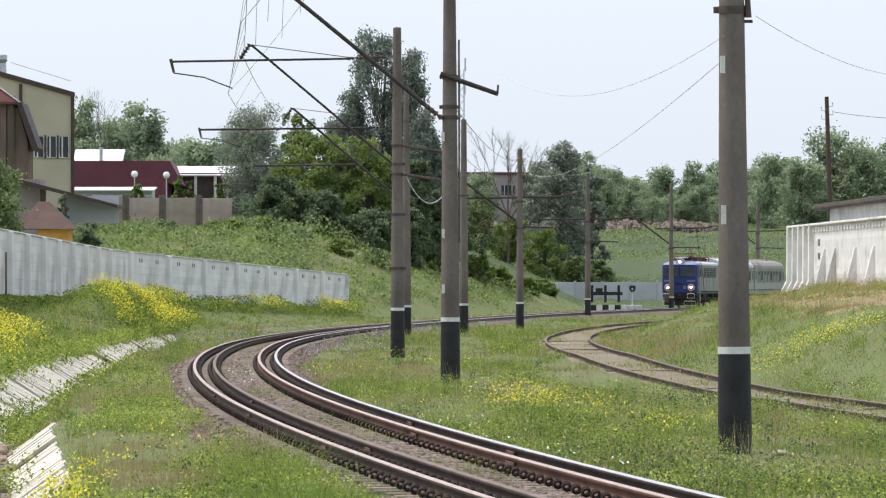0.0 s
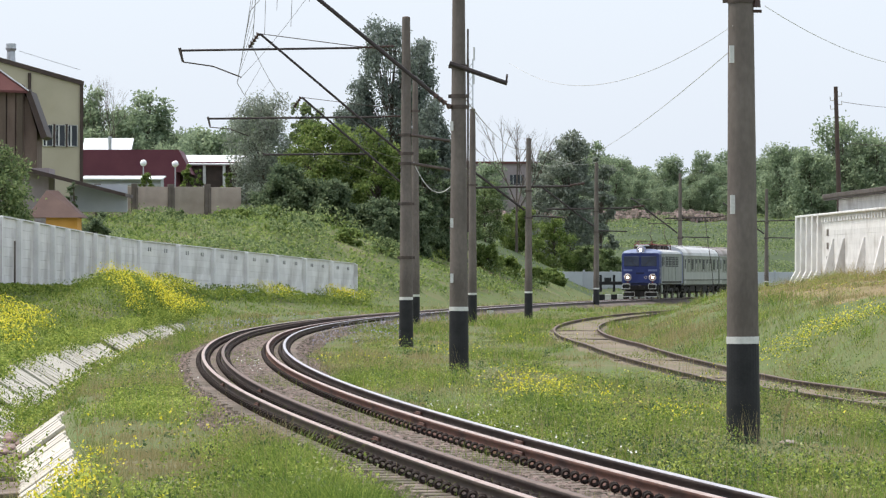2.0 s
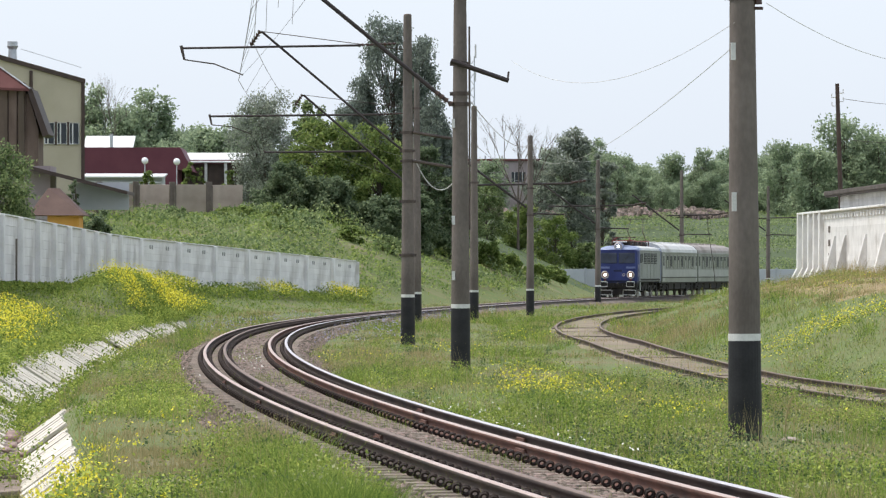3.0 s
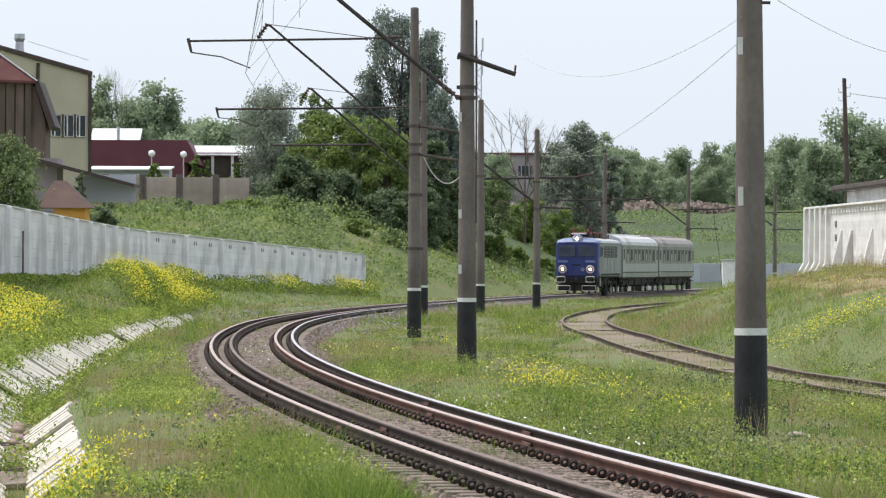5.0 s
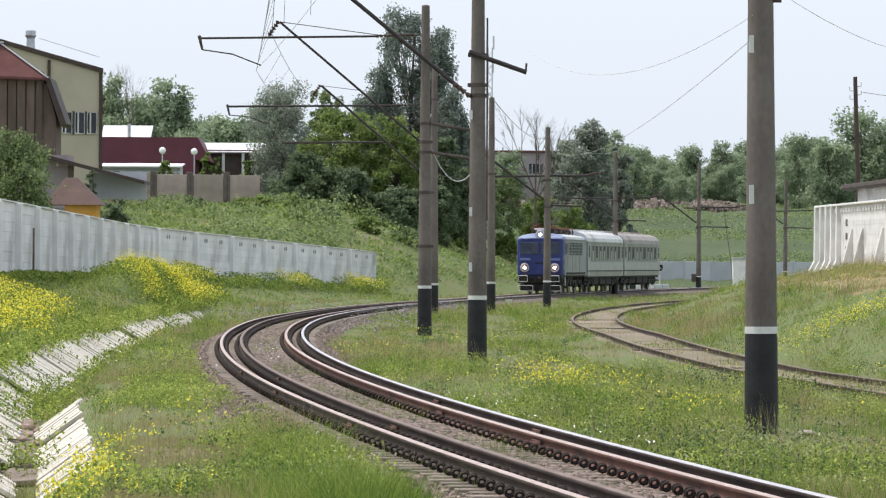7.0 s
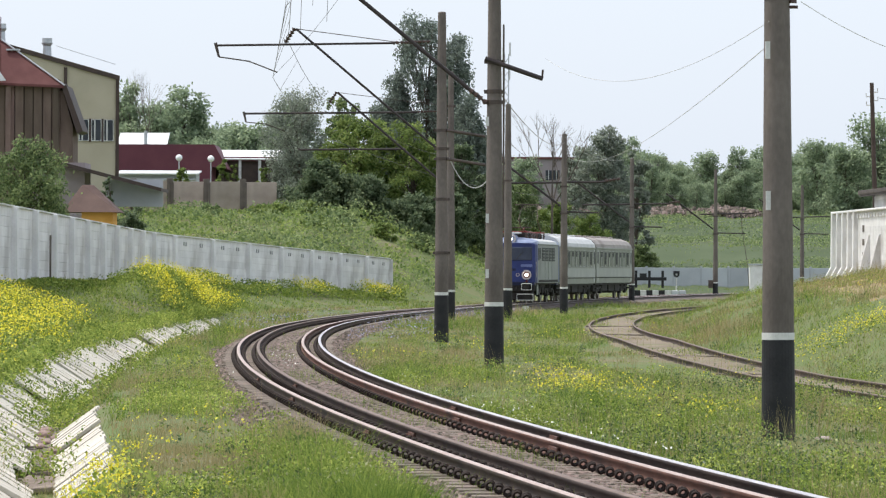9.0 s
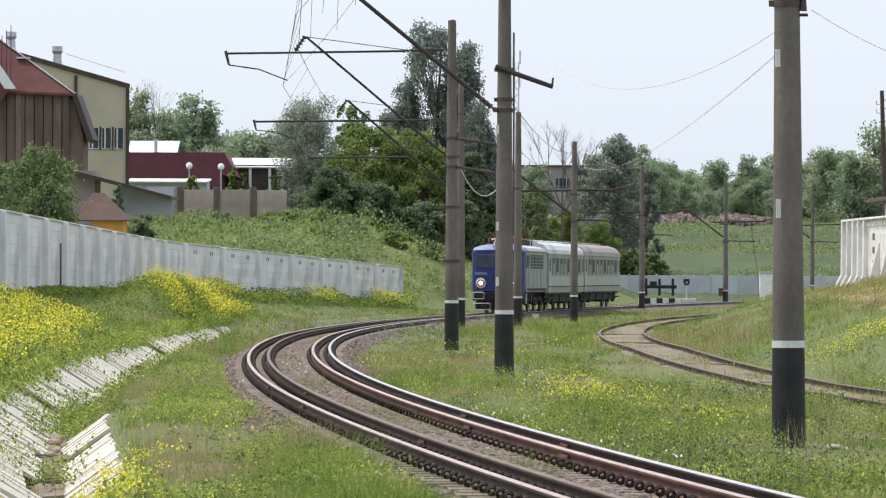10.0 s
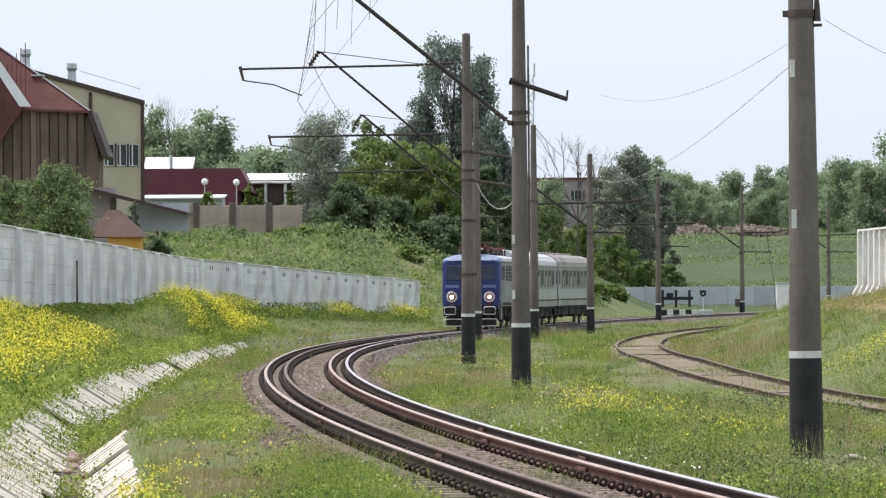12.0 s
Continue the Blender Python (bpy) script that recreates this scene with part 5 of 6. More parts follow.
def build_far():
    g = thing("apartment_block", pose(11.8, 640.0, 0.0), "long flat-roofed grey brick building behind trees", "building")
    part("wall", box(0, 5, 13.0, 27.4, 10, 9.5), M_OLDBRICK, g)
    part("roof_edge", box(0, 4.9, 17.85, 27.8, 10.4, 0.3), M_REDROOF, g, "rusty red roof edge")
    for x in (-8.2, -7.2, -6.2, -5.2):
        w = part("window", box(x, -0.02, 12.4, 0.8, 0.1, 1.3), M_GLASS, g, "dark window")
        part("frame", box(x, -0.06, 12.4, 0.08, 0.1, 1.3), M_WHITEP, w)
    for x in (-7.6, -3.0, -1.9, 3.5, 6.2):
        w = part("window", box(x, -0.02, 15.4, 0.9, 0.1, 1.4), M_GLASS, g, "dark window")
        part("frame", box(x, -0.06, 15.4, 0.08, 0.1, 1.4), M_WHITEP, w)
    part("pale_panel", box(-9.0, -0.03, 12.2, 7.2, 0.08, 2.6), M_OLDBRICK, g)
    for k in range(9):
        part("vent", tube(bmesh.new(), (-12 + k * 2.4, 1, 18.0), (-12 + k * 2.4, 1, 18.5), 0.12), M_GALV, g)
    # lattice antenna tower
    m = thing("antenna_tower", pose(2.55, 605.0, 0.0), "thin steel lattice antenna tower", "tower")
    for x in (-0.35, 0.35):
        part("leg", tube(bmesh.new(), (x, 0, 9), (x * 0.8, 0, 31), 0.08), M_GALV, m)
    bm = bmesh.new()
    for k in range(24):
        tube(bm, (-0.35 if k % 2 else 0.35, 0, 9 + k * 0.9), (0.35 if k % 2 else -0.35, 0, 9.9 + k * 0.9), 0.05, 0.05, 5)
    part("bracing", bm, M_GALV, m)
    for x, z in ((-0.45, 30), (0.45, 30.8), (-0.4, 28), (0.4, 27.6)):
        part("antenna", tube(bmesh.new(), (x, -0.2, z), (x, -0.2, z + 1.8), 0.13), M_WHITEP, m)
    # grey fence beyond the line
    f = thing("concrete_fence", Matrix(), "low grey concrete panel fence beyond the track", "fence")
    for i in range(14):
        x0 = 9.6 + 2.5 * i
        y0 = 409.0
        z = 0.5
        p = part("panel", box(1.25, 0, 0.45, 2.4, 0.12, 2.25, 0.02), M_GREYFENCE, f)
        p.matrix_basis = pose(x0, y0, z)
        p = part("post", box(0, 0, 0.75, 0.2, 0.2, 1.9, 0.02), M_GREYFENCE, f)
        p.matrix_basis = pose(x0, y0, z)
    # barrier and striped blocks where a path meets the line
    b = thing("track_barrier", pose(12.7, 352.0, float(ground_z(12.7, 352.0))), "black timber barrier beside white and black blocks", "barrier")
    for x in (-0.95, 0.1, 1.15):
        part("post", box(x, 0, 1.5, 0.2, 0.16, 1.35, 0.02), M_BLACK, b)
    part("beam", box(0.15, -0.1, 1.52, 2.6, 0.12, 0.26, 0.02), M_BLACK, b)
    part("sign", box(-0.4, -0.18, 1.7, 0.55, 0.06, 0.5), M_BLACK, b)
    for i in range(7):
        part("block", box(-1.35 + i * 0.48, -0.3, 0.35, 0.48, 0.4, 0.55, 0.03), M_WHITEP if i % 2 == 0 else M_BLACK, b)
    for i in range(2):
        part("block", box(2.1 + i * 0.6, -0.2, 0.32, 0.56, 0.5, 0.6, 0.06), M_GREYFENCE, b, "grey concrete block")
    d = thing("dwarf_signal", pose(15.1, 356.0, float(ground_z(15.1, 356.0))), "small dark round signal head on a white post", "signal")
    part("post", tube(bmesh.new(), (0, 0, -0.2), (0, 0, 1.65), 0.06, 0.05, 10), M_WHITEP, d, "white post")
    head = tube(bmesh.new(), (0, -0.08, 1.85), (0, 0.08, 1.85), 0.24, 0.24, 20)
    bx(head, 0, 0.05, 1.98, 0.5, 0.2, 0.3, bevel=0.05)
    part("head", head, M_BLACK, d, "black round head")
    part("lens", tube(bmesh.new(), (0, -0.1, 1.85), (0, -0.085, 1.85), 0.09, 0.09, 14), M_GREYISH, d)
    m = thing("marker_post", pose(2.1, 241.0, float(ground_z(2.1, 241.0))), "short whitewashed concrete marker post in the grass", "marker post")
    part("block", box(0, 0, 0.14, 0.32, 0.22, 0.5, 0.04), M_WHITEP, m)
    part("cap", box(0, 0, 0.40, 0.34, 0.24, 0.06, 0.02), M_BLACK, m, "dark top band")
    k = thing("kiosk", pose(24.6, 395.0, float(ground_z(24.6, 395.0))), "small white trackside kiosk with flat roof", "kiosk")
    part("wall", box(-0.3, 0.8, 1.3, 2.1, 1.6, 2.7, 0.02), M_WBRICK, k)
    part("roof", box(-0.3, 0.8, 2.72, 2.3, 1.9, 0.12, 0.02), M_GREYFENCE, k, "pale flat roof")
    part("door", box(0.1, -0.02, 1.05, 0.75, 0.06, 1.95, 0.02), M_GREYFENCE, k, "grey door")
    # leaning timber pole and another at the edge
    for x, y, top, ln in ((20.3, 232.0, 11.6, -1.8), (24.3, 240.0, 13.3, 0.5)):
        m = thing("telegraph_pole", pose(x, y, 0, 0, ln, 0), "leaning dark timber telegraph pole with insulators", "pole")
        part("shaft", tube(bmesh.new(), (0, 0, -0.5), (0, 0, top), 0.15, 0.105, 12), M_BROWN, m)
        for k in range(4):
            s = -1 if k % 2 else 1
            part("insulator", rope(bmesh.new(), [(0.1 * s, 0, top - 0.5 - 0.22 * k), (0.3 * s, 0, top - 0.5 - 0.22 * k), (0.3 * s, 0, top - 0.3 - 0.22 * k)], 0.03, 6), M_WHITEP, m)
    wire("slack_cable", sagging((20.3, 232, 10.8), (30.0, 236, 11.0), 0.4), 0.012, "thin wire from the timber pole", 4)
    wire("slack_cable", sagging((20.3, 232, 8.7), (30.0, 236, 9.6), 0.5), 0.012, "thin wire from the timber pole", 4)
    # rubble heaps on the far field
    n = 3600
    x = RNG.uniform(2, 34, n)
    y = RNG.uniform(545, 585, n)
    keep = np.abs(np.sin(x * 0.35 + 0.5)) + RNG.uniform(0, 0.5, n) > 0.6
    x, y = x[keep], y[keep]
    n = len(x)
    z = ground_z(x, y) + RNG.uniform(-0.1, 0.25, n) + 0.55 * np.clip(0.5 + wobble(x * 0.8, y * 0.7), 0, 1.2)
    cube = np.array([(-1, -1, -1), (1, -1, -1), (1, 1, -1), (-1, 1, -1), (-0.7, -0.7, 1), (0.7, -0.6, 1), (0.6, 0.7, 1), (-0.6, 0.7, 1)]) * 0.5
    q = np.array([(4, 5, 6, 7), (0, 1, 5, 4), (1, 2, 6, 5), (2, 3, 7, 6), (3, 0, 4, 7)])
    s = RNG.uniform(0.12, 0.45, (n, 1)) * RNG.uniform(0.5, 1.8, (n, 3))
    v = cube[None] * s[:, None, :] + RNG.normal(0, 0.08, (n, 8, 3)) + np.stack([x, y, z], 1)[:, None, :]
    tagged(new("rubble", raw_mesh("rubble", v.reshape(-1, 3), (q[None] + (np.arange(n) * 8)[:, None, None]).ravel(), 4, [M_RUBBLE])), "heaps of broken brick and concrete rubble", "rubble", kind="stuff")


build_white_building()
build_left_buildings()
build_far()


# ---- trees and shrubs ----
M_LEAF = material("mid green leaves", (0.165, 0.225, 0.10), (0.255, 0.32, 0.145), 0.35, 0.6, bump=0, fine=2, rand=0.5, island=True, trans=0.45, spec=0.08)
M_LEAFDARK = material("dark green leaves", (0.171, 0.212, 0.180), (0.261, 0.301, 0.256), 0.35, 0.6, bump=0, fine=2, rand=0.45, island=True, trans=0.5, spec=0.08)
M_LEAFLIME = material("fresh green leaves", (0.172, 0.242, 0.072), (0.260, 0.330, 0.111), 0.4, 0.6, bump=0, fine=2, rand=0.4, island=True, trans=0.5, spec=0.08)
M_LEAFDEEP = material("deep green leaves", (0.133, 0.183, 0.105), (0.210, 0.265, 0.151), 0.35, 0.6, bump=0, fine=2, rand=0.45, island=True, trans=0.5, spec=0.08)
# greyer and bluer than M_LEAF: the haze over these trees, put into colour
M_LEAFGREY = material("grey-green leaves toned for haze", (0.230, 0.266, 0.216), (0.333, 0.367, 0.300), 0.35, 0.7, bump=0, fine=2, rand=0.4, island=True, trans=0.5, spec=0.05)
# far leaves: aerial haze is mixed into the base colour, pale and greyed
M_LEAFHAZE = material("distant leaves paled for haze", (0.265, 0.34, 0.215), (0.36, 0.43, 0.28), 0.3, 0.8, bump=0, fine=2, rand=0.35, island=True, trans=0.5, spec=0.05)


def leaf_mesh(name, centres, size, mat, droop=0.0):
    """Small bent leaf sprays, one quad each, turned at random."""
    n = len(centres)
    a = RNG.uniform(0, 6.283, n)
    b = RNG.normal(0, 0.8, n)
    s = size * RNG.uniform(0.6, 1.4, n)
    u = np.stack([np.cos(a) * np.cos(b), np.sin(a) * np.cos(b), np.sin(b)], 1)
    w = np.stack([-np.sin(a), np.cos(a), RNG.normal(-droop, 0.6, n)], 1)
    w /= np.linalg.norm(w, axis=1)[:, None]
    p0 = centres - u * s[:, None] * 0.5
    p2 = centres + u * s[:, None] * 0.5
    p1 = centres + w * s[:, None] * 0.38
    p3 = centres - w * s[:, None] * 0.38 + u * s[:, None] * 0.1
    v = np.stack([p0, p1, p2, p3], 1).reshape(-1, 3)
    return raw_mesh(name, v, np.arange(4 * n), 4, [mat])


def lobes_of(h, r, low, count, narrow=0.0):
    """Many small clumps in a ragged egg-shaped crown: (centre, radius)."""
    out = []
    for i in range(count):
        k = (i + 0.5) / count
        z = low * h + (1 - low) * h * (0.04 + 0.90 * k)
        reach = r * math.sin(math.pi * min(0.95, 0.30 + 0.62 * k)) ** (0.6 + narrow)
        a = i * 2.4 + RNG.uniform(-0.5, 0.5)
        d = reach * RNG.uniform(0.2, 0.95)
        out.append((Vector((math.cos(a) * d, math.sin(a) * d, z + RNG.normal(0, 0.03) * h)), r * RNG.uniform(0.22, 0.40) * (1.05 - 0.25 * k)))
    return out


def clump(c, rr, n, squash, droop):
    """Leaf places of one clump: thick round its shell, ragged, hanging where the tree weeps."""
    d = RNG.normal(0, 1, (n, 3))
    d /= np.linalg.norm(d, axis=1)[:, None]
    rag = 0.82 + 0.22 * np.sin(4.1 * d[:, 0] + c.x * 3) * np.sin(3.7 * d[:, 1] + c.z) + 0.16 * np.sin(6.3 * d[:, 2] + c.y * 2)
    p = d * (rr * rag * RNG.random(n) ** 0.45)[:, None]
    loose = RNG.random(n) < 0.22
    p[loose] *= RNG.uniform(1.0, 1.45, (int(loose.sum()), 1))
    p[:, 2] *= squash
    if droop:
        # hanging strands
        k = max(8, n // 26)
        top = p[RNG.integers(0, n, k)]
        pick = RNG.integers(0, k, n)
        hang = RNG.random(n) ** 1.2
        s = top[pick] + RNG.normal(0, 0.07, (n, 3))
        s[:, 2] -= hang * droop * rr * (0.6 + 0.7 * np.sin(pick * 7.3) ** 2)
        p = np.where((RNG.random(n) < 0.7)[:, None], s, p)
    return p + np.array(c)


def tree(name, x, y, h, r, mat, label, leaves=9000, size=0.26, low=0.15, count=16, base=None, droop=0.0, group="", category="tree", narrow=0.0, squash=0.85, lobes=None):
    z = float(ground_z(x, y)) if base is None else base
    t = thing(name, pose(x, y, z - 0.1), label, category, group)
    lobes = lobes or lobes_of(h, r, low, int(count * 3.4), narrow)
    bm = bmesh.new()
    tr = max(0.07, h * 0.014)
    pts = [Vector((0, 0, 0)), Vector((RNG.normal(0, 0.1), 0, h * 0.35)), Vector((RNG.normal(0, 0.25), 0, h * 0.7)), Vector((RNG.normal(0, 0.2), 0, h * 0.95))]
    rad = (tr, tr * 0.8, tr * 0.45, tr * 0.1)
    for i in range(3):
        tube(bm, pts[i], pts[i + 1], rad[i], rad[i + 1], 8)
    slim = 0.35 if len(lobes) < 70 else 0.16
    for c, _ in lobes:
        root = pts[0].lerp(pts[2], min(0.9, max(0.12, (c.z / h) * 0.85)))
        tube(bm, root, c, tr * slim, tr * 0.08, 5)
    part("trunk", bm, M_BARK, t, "trunk and limbs")
    area = sum(rr * rr for _, rr in lobes)
    crown = new("crown", leaf_mesh("crown", np.concatenate([clump(c, rr, max(30, int(leaves * rr * rr / area)), squash, droop) for c, rr in lobes]), size, mat, droop))
    crown.parent = t
    return t


def weeping_lobes(h, spine):
    """Clumps along a few leaning limbs, each given as (x, z low, z high, half width)."""
    out = []
    for x, z0, z1, w in spine:
        n = max(4, int((z1 - z0) * 5.0))
        for i in range(n):
            k = (i + 0.5) / n
            ww = w * math.sin(math.pi * min(0.93, 0.22 + 0.68 * k)) ** 0.8
            out.append((Vector((x + RNG.uniform(-1, 1) * ww, RNG.uniform(-0.8, 0.8) * ww, z0 + (z1 - z0) * k)), RNG.uniform(0.6, 1.15)))
    return out


def bare_tree(x, y, h, base=None, thick=0.013):
    z = float(ground_z(x, y)) if base is None else base
    t = thing("bare_tree", pose(x, y, z - 0.1), "leafless grey tree with fine upright twigs", "tree")
    bm = bmesh.new()

    def limb(p, d, ln, r, depth):
        q = p + d * ln
        tube(bm, p, q, r, r * 0.6, 6 if depth < 2 else 4)
        if depth < 5:
            for _ in range(3 if depth else 4):
                e = (d + Vector((RNG.normal(0, 0.32), RNG.normal(0, 0.32), RNG.uniform(0.0, 0.35)))).normalized()
                limb(p.lerp(q, RNG.uniform(0.55, 1.0)), e, ln * RNG.uniform(0.55, 0.78), r * 0.55, depth + 1)

    limb(Vector((0, 0, 0)), Vector((0, 0, 1)), h * 0.36, h * thick, 0)
    part("trunk", bm, M_BARK, t, "trunk and bare branches")
    return t


def build_trees():
    # the dark group beside the line
    tree("tree", -14.9, 352, 10.4, 3.5, M_LEAFGREY, "airy grey-green tree with ragged outline on the hill", 26000, 0.17, 0.0, 26, narrow=-0.15, squash=1.1)
    tree("tree", -11.6, 357, 10.2, 2.2, M_LEAF, "grey-green willow-like tree on the hill", 13000, 0.20, 0.1, 16, droop=0.6)
    tree("tree", -9.8, 346, 8.3, 3.5, M_LEAFLIME, "fresh green bushy tree on the hill", 22000, 0.22, 0.0, 24)
    tree("tree", -5.8, 345, 8.4, 3.2, M_LEAFLIME, "fresh green bushy tree on the hill", 18000, 0.22, 0.0, 20)
    # dark-leaved masses added where the lime trees' lower parts lie in shade
    tree("tree", -12.8, 340, 4.2, 2.6, M_LEAFDEEP, "dark leaf mass for the shaded foot of the trees", 15000, 0.22, 0.0, 18)
    tree("tree", -9.4, 340, 3.4, 2.6, M_LEAFDEEP, "dark leaf mass for the shaded foot of the trees", 15000, 0.22, 0.0, 18)
    tree("tree", -5.4, 339, 3.3, 2.5, M_LEAFDEEP, "dark leaf mass for the shaded foot of the trees", 14000, 0.22, 0.0, 18)
    tree("birch_tree", -4.9, 368, 18.6, 4.4, M_LEAFDARK, "tall weeping birch with hanging foliage", 60000, 0.20, 0.2, 30, droop=2.1, base=4.4,
         lobes=weeping_lobes(18.6, ((-0.6, 5.0, 18.2, 2.9), (1.9, 8.0, 16.6, 1.7), (-2.7, 6.5, 13.6, 1.3), (-3.9, 5.5, 11.0, 1.0))))
    tree("birch_tree", -1.7, 364, 12.4, 2.0, M_LEAFDARK, "tall weeping birch with hanging foliage", 28000, 0.20, 0.1, 20, droop=2.1, base=4.0,
         lobes=weeping_lobes(12.4, ((0.2, 2.5, 12.0, 1.5), (1.0, 3.0, 9.6, 1.0))))
    tree("tree", -2.2, 350, 8.6, 2.1, M_LEAFDEEP, "dark green tree at the foot of the hill", 15000, 0.22, 0.0, 18)
    tree("tree", -0.2, 354, 6.8, 1.7, M_LEAFDEEP, "dark green tree at the foot of the hill", 10000, 0.22, 0.0, 14)
    tree("tree", -2.9, 342, 4.6, 1.9, M_LEAFDEEP, "dark leaf mass for the shaded foot of the trees", 10000, 0.22, 0.0, 14)
    for x, y, h, r, mat in ((-20.4, 329, 0.8, 1.2, M_LEAF), (-16.6, 330, 0.9, 1.3, M_LEAFLIME), (-13.4, 330, 1.1, 1.3, M_LEAFLIME), (-15.2, 326, 0.8, 1.2, M_LEAFLIME), (-11.5, 327, 0.9, 1.1, M_LEAFLIME),
                            (-10.5, 320, 1.1, 1.4, M_LEAF), (-7.6, 324, 1.2, 1.2, M_LEAFLIME), (-5.0, 326, 1.2, 1.1, M_LEAF), (-3.4, 331, 1.1, 1.0, M_LEAFLIME), (-12.2, 314, 0.8, 1.1, M_LEAFLIME)):
        tree("shrub", x, y, h, r, mat, "low bramble-like shrub on the hillside", 2800, 0.17, 0.0, 7, category="shrub", group="shrubs on the hill")
    # mid distance
    bare_tree(6.1, 420, 15.5, thick=0.010)
    tree("tree", 11.6, 440, 14.2, 3.6, M_LEAFGREY, "spreading dark tree beyond the line", 26000, 0.24, 0.14, 22, narrow=0.15)
    tree("tree", 14.9, 446, 11.2, 1.9, M_LEAFGREY, "slim grey-green tree beyond the line", 10000, 0.24, 0.1, 14)
    tree("tree", 8.9, 452, 11.4, 2.0, M_LEAFGREY, "dark tree beyond the line", 9000, 0.24, 0.1, 12)
    for x, y, h, r, mat in ((3.2, 421, 5.6, 2.3, M_LEAF), (1.2, 405, 5.2, 1.9, M_LEAF), (6.3, 425, 4.4, 2.2, M_LEAFLIME), (9.6, 422, 4.9, 2.4, M_LEAFLIME), (12.6, 424, 3.6, 1.9, M_LEAF), (15.0, 428, 3.0, 1.5, M_LEAF), (4.6, 372, 1.6, 1.4, M_LEAFLIME), (7.0, 380, 1.2, 1.5, M_LEAFLIME), (2.9, 366, 2.1, 1.3, M_LEAFLIME), (8.8, 392, 1.2, 1.2, M_LEAFLIME)):
        tree("shrub", x, y, h, r, mat, "rounded fresh green shrub beside the line", 9000, 0.19, 0.0, 12, category="shrub", group="shrubs beside the line")
    # in front of the barn and by the house
    tree("shrub", -20.9, 205, 4.5, 2.3, M_LEAF, "large leafy bush behind the wall", 14000, 0.15, 0.0, 20, category="shrub", base=3.2)
    tree("shrub", -23.4, 208, 4.2, 1.9, M_LEAF, "large leafy bush behind the wall", 9000, 0.15, 0.0, 14, category="shrub", base=3.2)
    tree("shrub", -21.8, 256, 3.6, 0.6, M_LEAFDEEP, "dark narrow conifer-like shrub by the house", 3000, 0.14, 0.0, 8, category="shrub", base=3.6)
    tree("shrub", -20.7, 258, 2.7, 1.4, M_LEAFDEEP, "dark dense shrub by the house", 4500, 0.16, 0.0, 8, category="shrub", base=2.7)
    for x, y, h, r in ((-24.0, 350, 4.0, 0.9), (-20.9, 352, 4.6, 0.7), (-20.0, 353, 4.2, 0.5), (-17.6, 352, 4.0, 0.7)):
        tree("shrub", x, y, h, r, M_LEAFLIME, "young green sapling behind the fence", 2600, 0.18, 0.2, 8, category="shrub", base=6.0)
    # tree lines far off: four shapes, repeated
    kinds = []
    for i, (h, r, mat) in enumerate(((10.0, 3.6, M_LEAFHAZE), (9.0, 4.2, M_LEAFHAZE), (11.0, 3.0, M_LEAFHAZE), (8.0, 3.8, M_LEAFHAZE))):
        kinds.append(tree("far_tree", 40 + i * 9, 640 + 6 * i, h, r, mat, "distant broad-leaved tree with haze in its leaf colour", 9000, 0.30, 0.0, 26, group="distant tree line"))
    spots = []
    for x in np.arange(13, 74, 1.5):
        spots.append((x + RNG.uniform(-1, 1), RNG.uniform(605, 660), RNG.uniform(0.72, 1.02)))
    for x in np.arange(12, 74, 1.5):
        spots.append((x + RNG.uniform(-1, 1), RNG.uniform(586, 604), RNG.uniform(0.42, 0.66)))
    for x in np.arange(-52, -24, 1.15):
        spots.append((x + RNG.uniform(-1, 1), RNG.uniform(540, 590), RNG.uniform(1.25, 1.75) - 0.014 * (x + 50)))
    for x in np.arange(-26, 8, 3.4):
        spots.append((x + RNG.uniform(-1, 1), RNG.uniform(560, 620), RNG.uniform(0.7, 0.95)))
    spots += [(45.0, 560, 1.15), (49.5, 565, 1.42), (53.5, 562, 1.2), (42.0, 570, 1.0), (57.5, 566, 1.2), (30.0, 612, 0.88), (36.5, 616, 0.92), (61.0, 570, 1.2)]
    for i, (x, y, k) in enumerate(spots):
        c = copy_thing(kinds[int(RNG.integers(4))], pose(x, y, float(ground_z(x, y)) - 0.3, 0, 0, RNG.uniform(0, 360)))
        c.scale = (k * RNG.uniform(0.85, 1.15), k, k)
    bare_tree(-41.5, 555, 20.5, thick=0.006)


build_trees()


# ---- meadow: grass, weeds and flowers ----
M_HERB = material("bright herb leaves", (0.194, 0.287, 0.053), (0.408, 0.470, 0.122), 1.1, 0.8, bump=0, fine=2, rand=0.4, island=True, trans=0.3, spec=0.1, stretch=(1, 0.3, 1))
M_WEEDPALE = material("pale seeding weeds", (0.27, 0.29, 0.14), (0.38, 0.40, 0.22), 0.4, 0.8, bump=0, fine=2, rand=0.4, island=True, trans=0.35)
M_WEEDDARK = material("dark weed leaves", (0.070, 0.114, 0.046), (0.120, 0.171, 0.065), 0.4, 0.7, bump=0, fine=2, rand=0.4, island=True, trans=0.4)
M_WEED = material("weed leaves", (0.133, 0.206, 0.037), (0.316, 0.378, 0.090), 1.1, 0.8, bump=0, fine=2, rand=0.45, island=True, trans=0.3, spec=0.1, stretch=(1, 0.3, 1))


def noise2(x, y, s, seed):
    """Smooth patchy noise from 0 to 1."""
    r = np.random.default_rng(seed)
    out = np.zeros_like(x)
    for k in range(6):
        a, f, p = r.uniform(0, 6.283), s * r.uniform(0.6, 2.2), r.uniform(0, 6.283)
        out += np.sin((x * np.cos(a) + 0.45 * y * np.sin(a)) * f + p)
    return np.clip(0.5 + out / 7.0, 0, 1)


